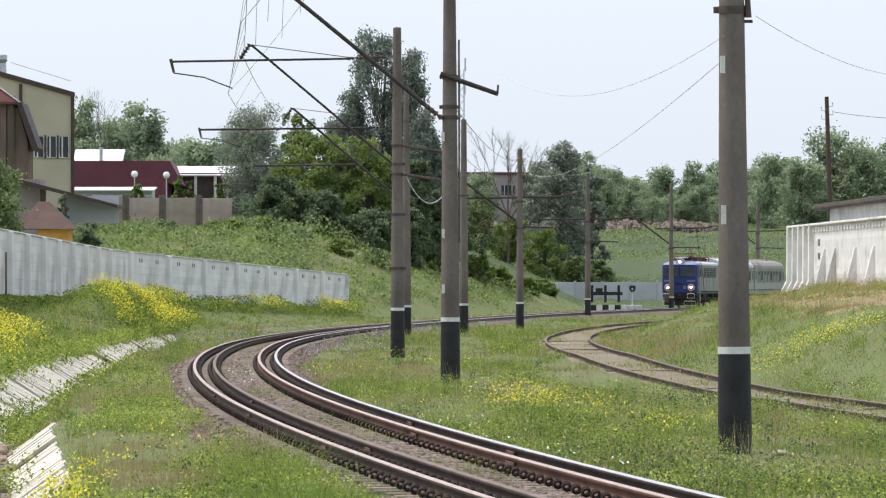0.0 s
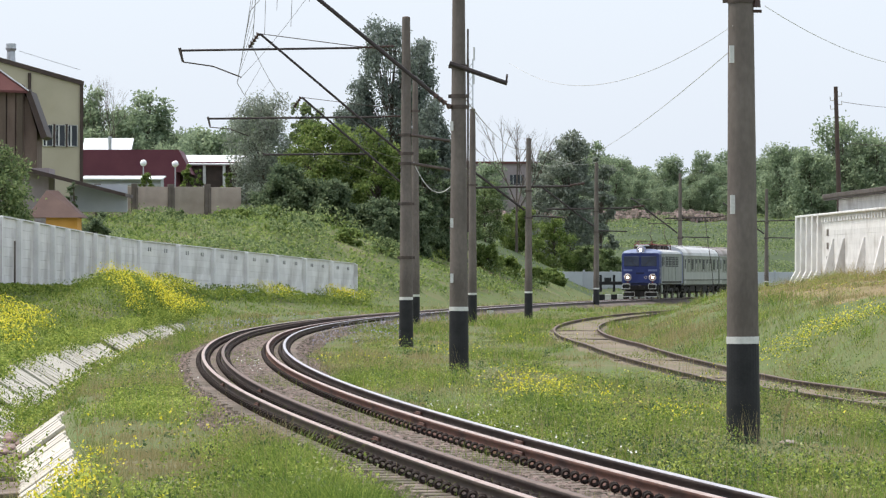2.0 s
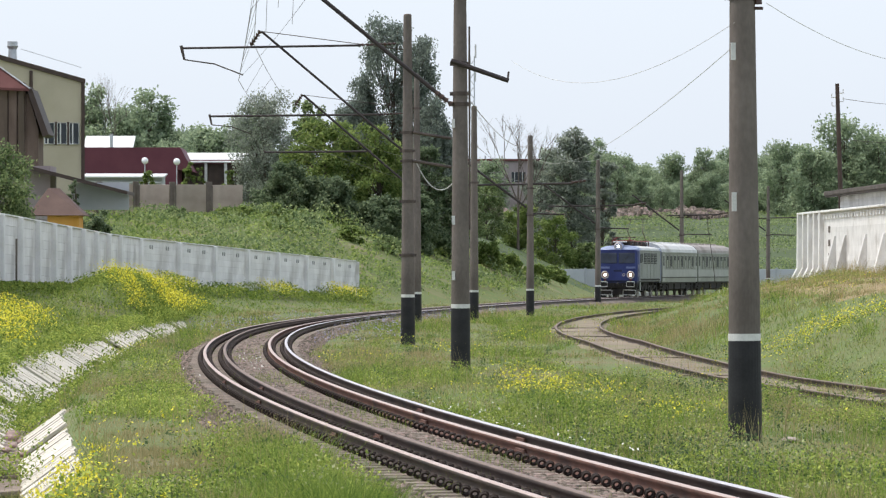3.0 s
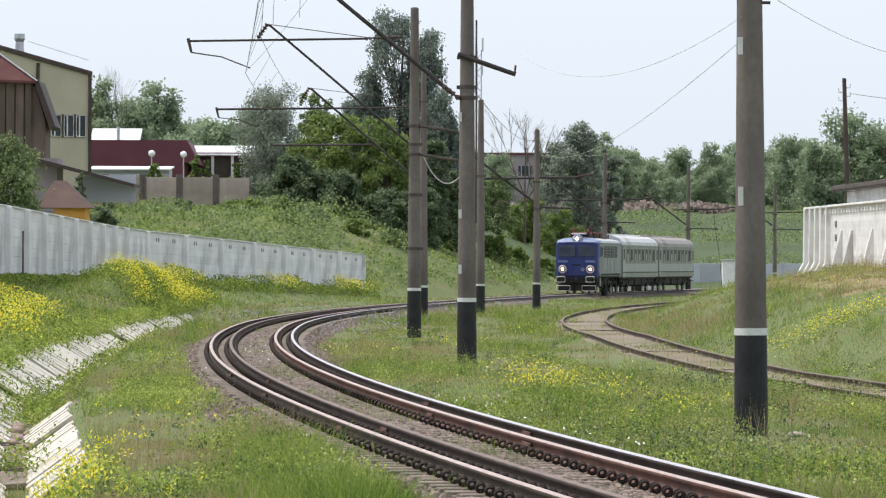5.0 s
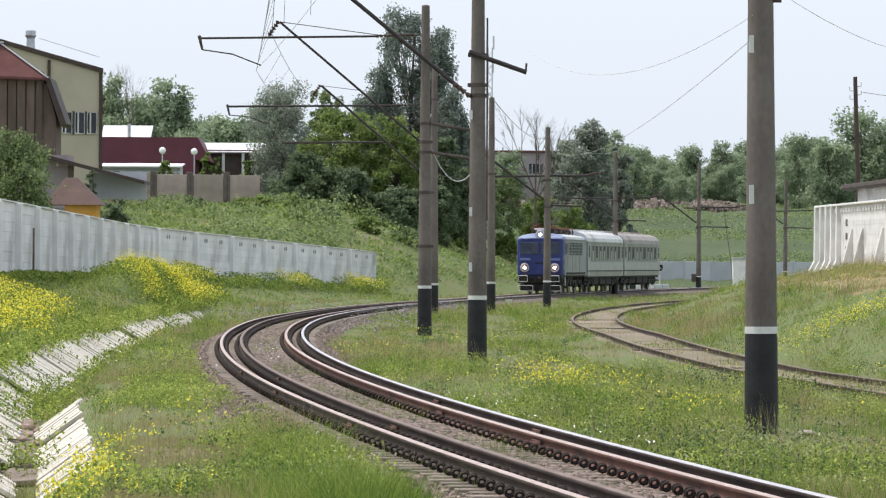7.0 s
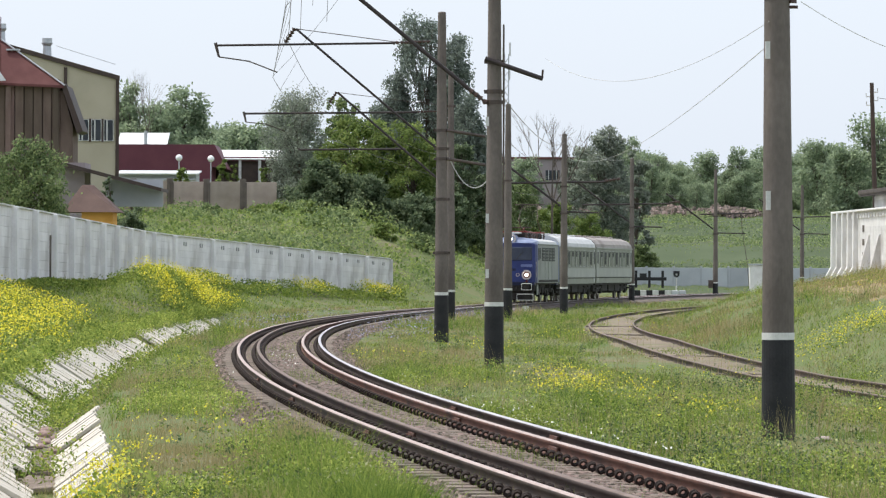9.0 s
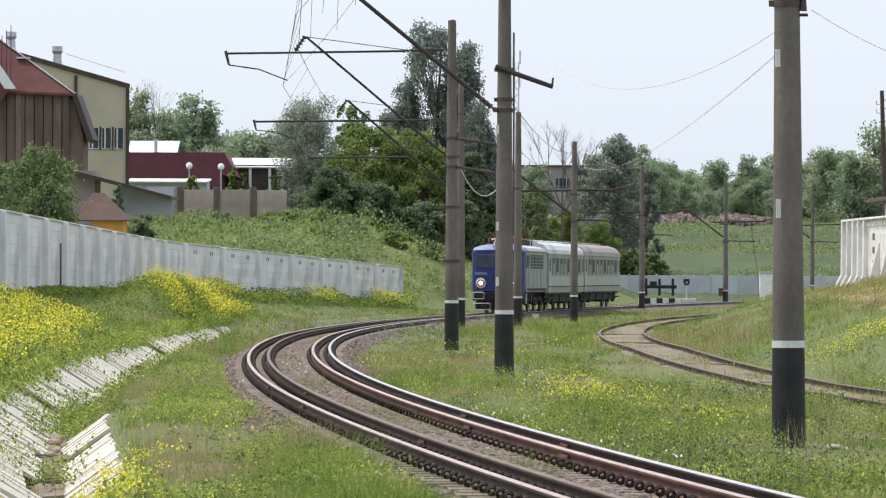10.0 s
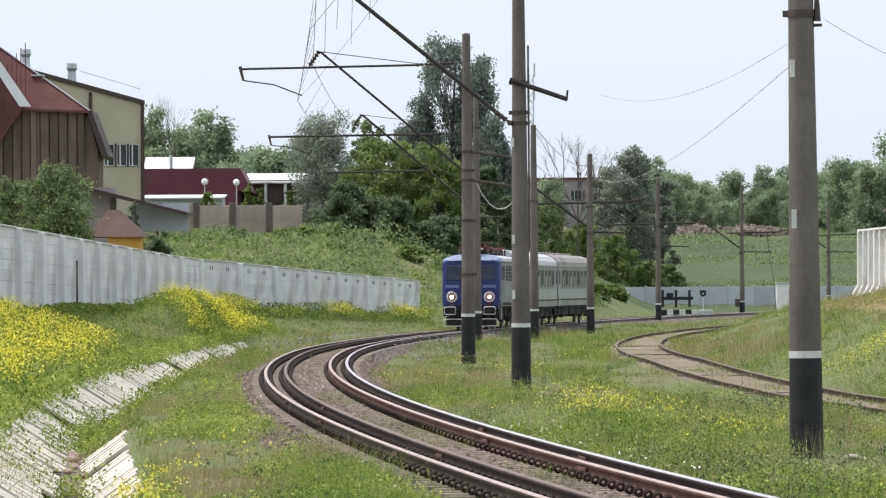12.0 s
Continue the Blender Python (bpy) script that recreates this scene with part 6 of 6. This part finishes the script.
def spread(n, y0, y1, power, extra=0.6):
    """Places over the valley that widens from the origin, denser near by."""
    u = RNG.random(n)
    k = 1 - power
    y = (y0 ** k + u * (y1 ** k - y0 ** k)) ** (1 / k)
    x = RNG.uniform(-0.117, 0.101, n) * y + RNG.uniform(-extra, extra, n)
    return x, y


def bare_mask(x, y):
    """True where turf grows thickly."""
    m = np.abs(x - main_x(y)) > 1.42 + 0.45 * noise2(x, y * 0.5, 1.6, 3)
    s = np.abs(x - side_x(y))
    m &= (np.abs(s - 0.78) > 0.13) & ((s > 0.9 + 0.2 * noise2(x, y, 1.5, 4)) | (noise2(x, y, 0.9, 8) > 0.42)) | (y > 255)
    u = x - ditch_x(y)
    m &= ~((u > -1.15) & (u < -0.1) & (y < 192) & (noise2(x, y, 1.1, 5) < 0.58))
    m &= ~((u > -0.3) & (u < 1.1) & (y > 46) & (y < 75) & (noise2(x, y, 1.1, 6) < 0.9))
    return m


def worn(x, y):
    """Long trodden or dry strips where the turf stays short and straw-coloured."""
    return 0.55 * noise2(x, y * 0.3, 1.2, 201) + 0.45 * noise2(x, y * 0.3, 3.2, 203) - 0.01


def stand(x, y):
    """Rich stands where grass and herbs grow taller."""
    return 0.6 * noise2(x, y * 0.35, 1.1, 207) + 0.4 * noise2(x, y * 0.35, 3.0, 209)


def open_turf(x, y):
    """False on the low trodden margin of the siding."""
    o = x - side_x(y)
    return ~((o > -2.8) & (o < 1.4) & (y < 125))


def blades(x, y, h, w, lean):
    n = len(x)
    z = ground_z(x, y)
    a = RNG.uniform(0, 6.283, n)
    lx, ly = RNG.normal(0, lean, n) * h, RNG.normal(0, lean, n) * h
    ux, uy = np.cos(a) * w * 0.5, np.sin(a) * w * 0.5
    p0 = np.stack([x - ux, y - uy, z - 0.03], 1)
    p1 = np.stack([x + ux, y + uy, z - 0.03], 1)
    p2 = np.stack([x + lx, y + ly, z + h], 1)
    return np.stack([p0, p1, p2], 1).reshape(-1, 3)


def tuft_cloud(x, y, k, sp):
    x = np.repeat(x, k) + RNG.normal(0, sp, len(x) * k)
    y = np.repeat(y, k) + RNG.normal(0, sp * 1.6, len(y) * k)
    return x, y


def build_grass():
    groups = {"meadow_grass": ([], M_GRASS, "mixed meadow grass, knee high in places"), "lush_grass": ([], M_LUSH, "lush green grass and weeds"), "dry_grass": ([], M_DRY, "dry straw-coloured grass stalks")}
    for y0, y1, tufts, k, power in ((37, 110, 30000, 8, 1.6), (110, 260, 24000, 7, 1.3), (260, 600, 20000, 5, 1.05)):
        x, y = spread(tufts, y0, y1, power)
        keep = bare_mask(x, y)
        x, y = x[keep], y[keep]
        tall = noise2(x, y, 0.55, 11)
        x2, y2 = tuft_cloud(x, y, k, 0.07 + 0.0007 * y.mean())
        t2 = np.repeat(tall, k)
        u = x2 - ditch_x(y2)
        h = (0.06 + 0.20 * t2 ** 2) * RNG.uniform(0.35, 1.7, len(x2))
        for mx, my in ((3.7, 56.6), (0.16, 97.0), (-1.35, 133.0)):
            h = np.where((np.abs(x2 - mx) < 0.5) & (y2 < my) & (y2 > my - 9), h * 0.4, h)
        h = np.where(np.abs(x2 - side_x(y2)) < 1.0, h * 0.5, np.where(open_turf(x2, y2), h, h * 0.7))
        h = np.where(u < -1.1, h * 1.35, h)
        dry = noise2(x2, y2, 0.8, 21) + RNG.normal(0, 0.10, len(x2))
        wo, st = worn(x2, y2), stand(x2, y2)
        right = (u > 1.2) & (y2 < 230)
        h = h * np.where(right, 0.55 + 1.5 * smooth01((st - 0.42) / 0.3), 1.0)
        h = np.where(right & (wo > 0.60), h * 0.35, h)
        dry = dry + 0.6 * smooth01((wo - 0.56) / 0.12) * right
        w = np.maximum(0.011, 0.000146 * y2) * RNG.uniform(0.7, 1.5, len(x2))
        hillside = (x2 - side_x(y2) > 4.5) & (y2 < 260) & (y2 > 120)
        kind = np.where(dry > 0.69, 2, np.where(noise2(x2, y2, 0.3, 31) + RNG.normal(0, 0.15, len(x2)) > 0.60, 1, 0))
        kind = np.where((kind == 0) & right & (st > 0.58), 1, kind)
        kind = np.where(hillside & (RNG.random(len(x2)) < 0.15 + 0.75 * smooth01((ground_z(x2, y2) - 0.75) / 0.6)), 2, kind)
        kind = np.where((y2 > 395) | ((u < -1.1) & (y2 > 110)), np.where(RNG.random(len(x2)) < 0.85, 1, 0), kind)
        for i, g in enumerate(groups.values()):
            s = kind == i
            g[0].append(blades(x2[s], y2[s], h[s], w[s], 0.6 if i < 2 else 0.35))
    # sprigs in the ballast
    x, y = spread(900, 38, 150, 1.5)
    x = main_x(y) + RNG.normal(0, 0.55, len(y))
    s = noise2(x, y, 0.7, 41) > 0.52
    x, y = tuft_cloud(x[s], y[s], 9, 0.08)
    groups["lush_grass"][0].append(blades(x, y, RNG.uniform(0.03, 0.12, len(x)) + 0.36, RNG.uniform(0.01, 0.02, len(x)), 0.12))
    # tall single stalks
    x, y = spread(5200, 40, 190, 1.5)
    s = bare_mask(x, y)
    x, y = x[s], y[s]
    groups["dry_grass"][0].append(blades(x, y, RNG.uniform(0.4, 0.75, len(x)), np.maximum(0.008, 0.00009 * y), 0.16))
    for name, (vs, mat, label) in groups.items():
        v = np.concatenate(vs)
        tagged(new(name, raw_mesh(name, v, np.arange(len(v)), 3, [mat])), label, "grass", kind="stuff")


def leafy(name, x, y, h, size, mat, label, per=10, wide=0.14):
    """Low leafy weeds: sprays of leaves up to the height h."""
    n = len(x)
    hh = np.repeat(h, per) * RNG.random(n * per) ** 0.7
    xx = np.repeat(x, per) + RNG.normal(0, wide, n * per)
    yy = np.repeat(y, per) + RNG.normal(0, wide * 1.5, n * per)
    c = np.stack([xx, yy, ground_z(xx, yy) + hh], 1)
    return tagged(new(name, leaf_mesh(name, c, size, mat)), label, "weeds", kind="stuff")


def heads(name, x, y, z, size, mat, label, category="flowers"):
    c = np.stack([x, y, z], 1)
    return tagged(new(name, leaf_mesh(name, c, size, mat)), label, category, kind="stuff")


def build_weeds():
    # leafy weeds among the grass
    for name, n, seed, cut, mat, low, high, per, wide, label in (
            ("low_weeds", 11000, 51, 0.46, M_WEED, 0.08, 0.22, 9, 0.11, "low leafy green weeds"),
            ("pale_weeds", 3500, 53, 0.56, M_WEEDPALE, 0.10, 0.30, 9, 0.10, "pale grey-green seeding weeds"),
            ("dark_weeds", 4500, 55, 0.56, M_WEEDDARK, 0.12, 0.40, 12, 0.09, "taller dark green weeds")):
        x, y = spread(n, 38, 200, 1.5)
        s = bare_mask(x, y) & (noise2(x, y, 0.9, seed) + RNG.normal(0, 0.08, n) > cut) & (worn(x, y) < 0.60) & (stand(x, y) > 0.40)
        leafy(name, x[s], y[s], low + 0.9 * high * noise2(x[s], y[s], 0.8, seed + 1) ** 2, 0.034, mat, label, per + 4, wide)
    # bright clover and herbs on the verge between ditch and line
    y = RNG.uniform(0, 1, 5200)
    y = 40 * (115 / 40) ** y
    a, b = ditch_x(y) + 1.2, main_x(y) - 1.45
    x = a + (b - a) * RNG.random(5200)
    s = (b > a + 0.2) & (worn(x, y) < 0.62) & (noise2(x, y, 0.8, 63) + RNG.normal(0, 0.1, 5200) > 0.42) & (x > -0.118 * y)
    leafy("verge_herbs", x[s], y[s], 0.10 + 0.22 * noise2(x[s], y[s], 0.9, 64), 0.038, M_HERB, "bright yellow-green herbs on the verge", 9, 0.12)
    # coarse growth on the far field
    x, y = spread(16000, 398, 585, 0.5, 3.0)
    s = (noise2(x, y, 0.12, 57) > 0.25) & (y > 426)
    leafy("field_growth", x[s], y[s], 0.15 + 0.6 * noise2(x[s], y[s], 0.3, 58), 0.22, M_LEAF, "rough green growth on the far field", 7, 0.5)
    # rough growth on the hill behind the wall
    x, y = spread(15000, 225, 372, 0.8)
    s = (x < wall_x(y) - 0.6)
    lump = noise2(x, y, 0.5, 61)
    leafy("hill_scrub", x[s], y[s], 0.15 + 0.9 * lump[s] ** 2, 0.26, M_LEAFLIME, "rough green scrub covering the hill", 5, 0.3)
    s = (x < wall_x(y) - 0.6) & (lump > 0.58)
    leafy("hill_bushes", x[s], y[s], 0.3 + 1.5 * lump[s] ** 2, 0.22, M_LEAF, "darker low bushes on the hill", 9, 0.32)
    # bank below the wall: flowering rape, tall and yellow
    x, y = spread(22000, 66, 215, 0.6)
    u = x - ditch_x(y)
    patch = noise2(x, y, 0.42, 71) + 0.35 * np.exp(-((x + 12.6) / 2.2) ** 2 - ((y - 184) / 16) ** 2) + 0.36 * smooth01((140 - y) / 16) * (x < ditch_x(y) - 1.6) - 0.55 * smooth01((y - 130) / 12) * smooth01((176 - y) / 8)
    s = (u < -1.0) & (x > wall_x(y) + 0.6)
    leafy("bank_weeds", x[s], y[s], 0.2 + 0.75 * np.clip(patch[s], 0, 1), 0.075, M_WEED, "tall leafy stems on the bank", 12, 0.15)
    s &= patch + RNG.normal(0, 0.06, len(x)) > 0.60
    xf, yf = tuft_cloud(x[s], y[s], 12, 0.13)
    heads("yellow_rape", xf, yf, ground_z(xf, yf) + RNG.uniform(0.45, 1.0, len(xf)), 0.06, M_FLOWER, "yellow flowering rape on the bank")
    # yellow flowers in the meadow
    x, y = spread(42000, 40, 200, 1.3)
    u = x - ditch_x(y)
    p = noise2(x, y, 0.75, 81) + 0.62 * np.exp(-((x - 1.5) / 0.8) ** 2 - ((y - 76) / 6) ** 2) + 0.4 * np.exp(-((x - 3.0) / 0.6) ** 2 - ((y - 62) / 3) ** 2) + 0.15 * np.exp(-((u - 1.9) / 0.6) ** 2) * (y > 75)
    r = (x - side_x(y))
    p = p + 0.45 * np.exp(-((y - 105) / 3.5) ** 2) * (r > 1.6)
    s = bare_mask(x, y) & (u > -0.5) & (y > 56) & (p + RNG.normal(0, 0.09, len(x)) > 0.92)
    heads("yellow_meadow_flowers", x[s], y[s], ground_z(x[s], y[s]) + RNG.uniform(0.15, 0.42, s.sum()), 0.042, M_FLOWER, "small yellow flowers in the meadow")
    # thick yellow patches in the meadow and on the slope
    for cx, cy, sx, sy, n in ((1.6, 77, 0.4, 3.0, 420), (2.4, 71, 0.3, 2.0, 130), (1.3, 88, 0.35, 3.0, 130), (3.1, 61, 0.35, 2.0, 90), (8.9, 107, 1.1, 1.6, 1000), (-3.6, 58, 0.3, 2.0, 60)):
        x, y = RNG.normal(cx, sx, n), RNG.normal(cy, sy, n)
        heads("yellow_meadow_flowers", x, y, ground_z(x, y) + RNG.uniform(0.12, 0.42, n), 0.042, M_FLOWER, "dense patch of small yellow flowers in the meadow")
        x, y = RNG.normal(cx, sx, n // 5), RNG.normal(cy, sy, n // 5)
        leafy("low_weeds", x, y, np.full(len(x), 0.32), 0.045, M_WEED, "leafy stems under yellow flowers", 8, 0.08)
    # weeds and rape along the foot of the wall
    y = RNG.uniform(150, 289, 1500)
    x = wall_x(y) + 0.55 + np.abs(RNG.normal(0, 0.6, 1500)) * smooth01((y - 190) / 25) + RNG.uniform(0, 0.3, 1500)
    tall = 0.2 + 0.9 * noise2(x, y, 0.6, 171) * smooth01((y - 170) / 40)
    leafy("wall_weeds", x, y, tall, 0.11, M_WEED, "tall weeds along the foot of the wall", 14, 0.2)
    s = (noise2(x, y, 0.5, 172) > 0.52) & (y > 195)
    xf, yf = tuft_cloud(x[s], y[s], 8, 0.16)
    heads("yellow_rape", xf, yf, ground_z(xf, yf) + RNG.uniform(0.5, 1.0, len(xf)), 0.08, M_FLOWER, "yellow flowering rape along the wall")
    # overhanging growth along the upper edge of the ditch planks
    y = RNG.uniform(60, 195, 1500)
    x = ditch_x(y) - 1.28 + RNG.normal(0, 0.10, 1500)
    leafy("ditch_weeds", x, y, 0.1 + 0.4 * noise2(x, y, 0.9, 173), 0.06, M_HERB, "green growth overhanging the ditch planks", 14, 0.12)
    # leafy clumps standing out of the turf, from bright to dark
    for name, n, seed, mat, low, high, per, label in (
            ("herb_clumps", 3600, 181, M_HERB, 0.10, 0.40, 90, "bright leafy clumps in the meadow"),
            ("weed_clumps", 3600, 183, M_WEED, 0.12, 0.50, 90, "mid green leafy clumps in the meadow"),
            ("dark_clumps", 1500, 185, M_WEEDDARK, 0.12, 0.46, 80, "dark leafy clumps in the meadow"),
            ("pale_clumps", 900, 187, M_WEEDPALE, 0.15, 0.55, 50, "pale feathery clumps in the meadow")):
        x, y = spread(n, 39, 230, 1.35)
        u = x - ditch_x(y)
        s = bare_mask(x, y) & (u > 1.2) & (stand(x, y) + 0.35 * (noise2(x, y, 1.4, seed) - 0.5) + RNG.normal(0, 0.06, n) > 0.50) & (worn(x, y) < 0.60) & open_turf(x, y)
        for mx, my in ((3.7, 56.6), (0.16, 97.0), (-1.35, 133.0)):
            s &= ~((np.abs(x - mx) < 0.45) & (y < my) & (y > my - 8))
        x, y = x[s], y[s]
        leafy(name, x, y, low + (high - low) * RNG.random(len(x)) ** 2, 0.033, mat, label, per, 0.15)
    # tall single-stemmed weeds standing over the grass
    for name, n, mat, seed, label in (("tall_weeds", 300, M_WEEDDARK, 191, "tall dark single-stemmed weeds in the meadow"), ("tall_weeds", 260, M_HERB, 193, "tall bright leafy weeds in the meadow")):
        x, y = spread(n, 41, 150, 1.4)
        s = bare_mask(x, y) & (x - ditch_x(y) > 1.3) & (noise2(x, y, 1.0, seed) > 0.42) & open_turf(x, y)
        x, y = x[s], y[s]
        leafy(name, x, y, RNG.uniform(0.22, 0.48, len(x)), 0.04, mat, label, 34, 0.04)
    # the thick flowering hump below the wall
    x, y = RNG.normal(-12.6, 0.6, 700), RNG.normal(191, 9, 700)
    s = (x > wall_x(y) + 0.8) & (x < ditch_x(y) - 1.3)
    x, y = x[s], y[s]
    leafy("bank_weeds", x, y, RNG.uniform(0.3, 0.7, len(x)), 0.10, M_WEED, "tall leafy stems on the hump below the wall", 30, 0.16)
    s = noise2(x, y * 0.5, 1.6, 195) > 0.58
    xf, yf = tuft_cloud(x[s], y[s], 6, 0.18)
    heads("yellow_rape", xf, yf, ground_z(xf, yf) + RNG.uniform(0.45, 0.8, len(xf)), 0.075, M_FLOWER, "yellow flowering rape on the hump")
    # clumps in and over the ditch
    y = RNG.uniform(76, 190, 420)
    x = ditch_x(y) + RNG.choice((-1.1, 0.1, 0.7), 420) + RNG.normal(0, 0.12, 420)
    s = noise2(x, y, 0.6, 77) > 0.5
    leafy("ditch_weeds", x[s], y[s], RNG.uniform(0.25, 0.6, s.sum()), 0.07, M_WEED, "leafy green weeds growing through the ditch planks", 34, 0.16)
    y = RNG.uniform(56, 88, 110)
    x = ditch_x(y) + RNG.normal(-0.1, 0.32, 110)
    s = noise2(x, y, 0.5, 78) > 0.42
    leafy("ditch_weeds", x[s], y[s], RNG.uniform(0.3, 0.7, s.sum()), 0.05, M_WEED, "leafy green weeds filling the ditch", 60, 0.13)
    # rape plants beside the near end of the ditch
    y = RNG.uniform(35.5, 43, 90)
    x = -0.088 * y + RNG.normal(0, 0.33, 90)
    leafy("bank_weeds", x, y, np.full(90, 0.5), 0.05, M_HERB, "tall leafy stems beside the ditch", 12, 0.05)
    xf, yf, zf = (np.repeat(a, 16) for a in (x, y, ground_z(x, y) + RNG.uniform(0.25, 0.62, 90)))
    heads("yellow_rape", xf + RNG.normal(0, 0.04, 1440), yf + RNG.normal(0, 0.04, 1440), zf + RNG.normal(0, 0.03, 1440), 0.03, M_FLOWER, "yellow flowering rape beside the ditch")
    # lilac haze of small flowers beside the curve
    x, y = spread(24000, 120, 215, 1.05)
    o = x - main_x(y)
    s = (o > 1.7) & (o < 4.2) & (noise2(x, y, 0.6, 91) > 0.42)
    heads("lilac_flowers", x[s], y[s], ground_z(x[s], y[s]) + RNG.uniform(0.2, 0.55, s.sum()), 0.05, M_LILAC, "lilac-grey flowers beside the track")
    s = (o < -1.6) & (o > -3.4) & (y > 150)
    heads("lilac_flowers", x[s], y[s], ground_z(x[s], y[s]) + RNG.uniform(0.2, 0.5, s.sum()), 0.05, M_LILAC, "lilac-grey flowers beside the track")
    # daisies in the four-foot and along the shoulder
    y = np.concatenate([RNG.normal(98, 5, 70), RNG.normal(60, 4, 50), RNG.uniform(45, 90, 130)])
    o = np.concatenate([RNG.normal(0.1, 0.25, 70), RNG.normal(1.85, 0.12, 50), RNG.choice((-2.0, 2.0), 130) + RNG.normal(0, 0.35, 130)])
    x = main_x(y) + o
    heads("daisies", x, y, np.maximum(ground_z(x, y) + 0.16, -0.14), 0.034, M_DAISY, "scattered white daisies beside the rails")


def build_oddments():
    # a dead stalk and a pale stone by the nearest mast, and stones in the ditch
    s = thing("dead_stalk", pose(4.25, 57.2, -0.4), "thin dry plant stalk", "stalk")
    part("stem", rope(bmesh.new(), [(0, 0, 0), (0.01, 0, 0.3), (0.05, 0, 0.5), (0.10, 0, 0.62)], 0.012, 5), M_DRY, s)
    bm = bmesh.new()
    bmesh.ops.create_icosphere(bm, subdivisions=2, radius=0.11, matrix=Matrix.Diagonal((1, 0.8, 0.35, 1)))
    for v in bm.verts:
        v.co *= 1 + 0.25 * noise.noise(v.co * 9)
    tagged(part("stone", bm, M_PINK), "pale flat stone lying in the grass", "stone").matrix_basis = pose(4.22, 56.0, -0.30)
    for i in range(7):
        bm = bmesh.new()
        bmesh.ops.create_icosphere(bm, subdivisions=2, radius=RNG.uniform(0.06, 0.13), matrix=Matrix.Diagonal((1, 1.2, 0.6, 1)))
        for v in bm.verts:
            v.co *= 1 + 0.3 * noise.noise(v.co * 7 + Vector((i, 0, 0)))
        y = 64 + i * 1.6
        tagged(part("stone", bm, M_STONE), "grey broken stone lying in the ditch", "stone", "stones in the ditch").matrix_basis = pose(float(ditch_x(y)) + RNG.normal(0, 0.15), y, -0.88)


build_grass()
build_weeds()
build_oddments()


motions()
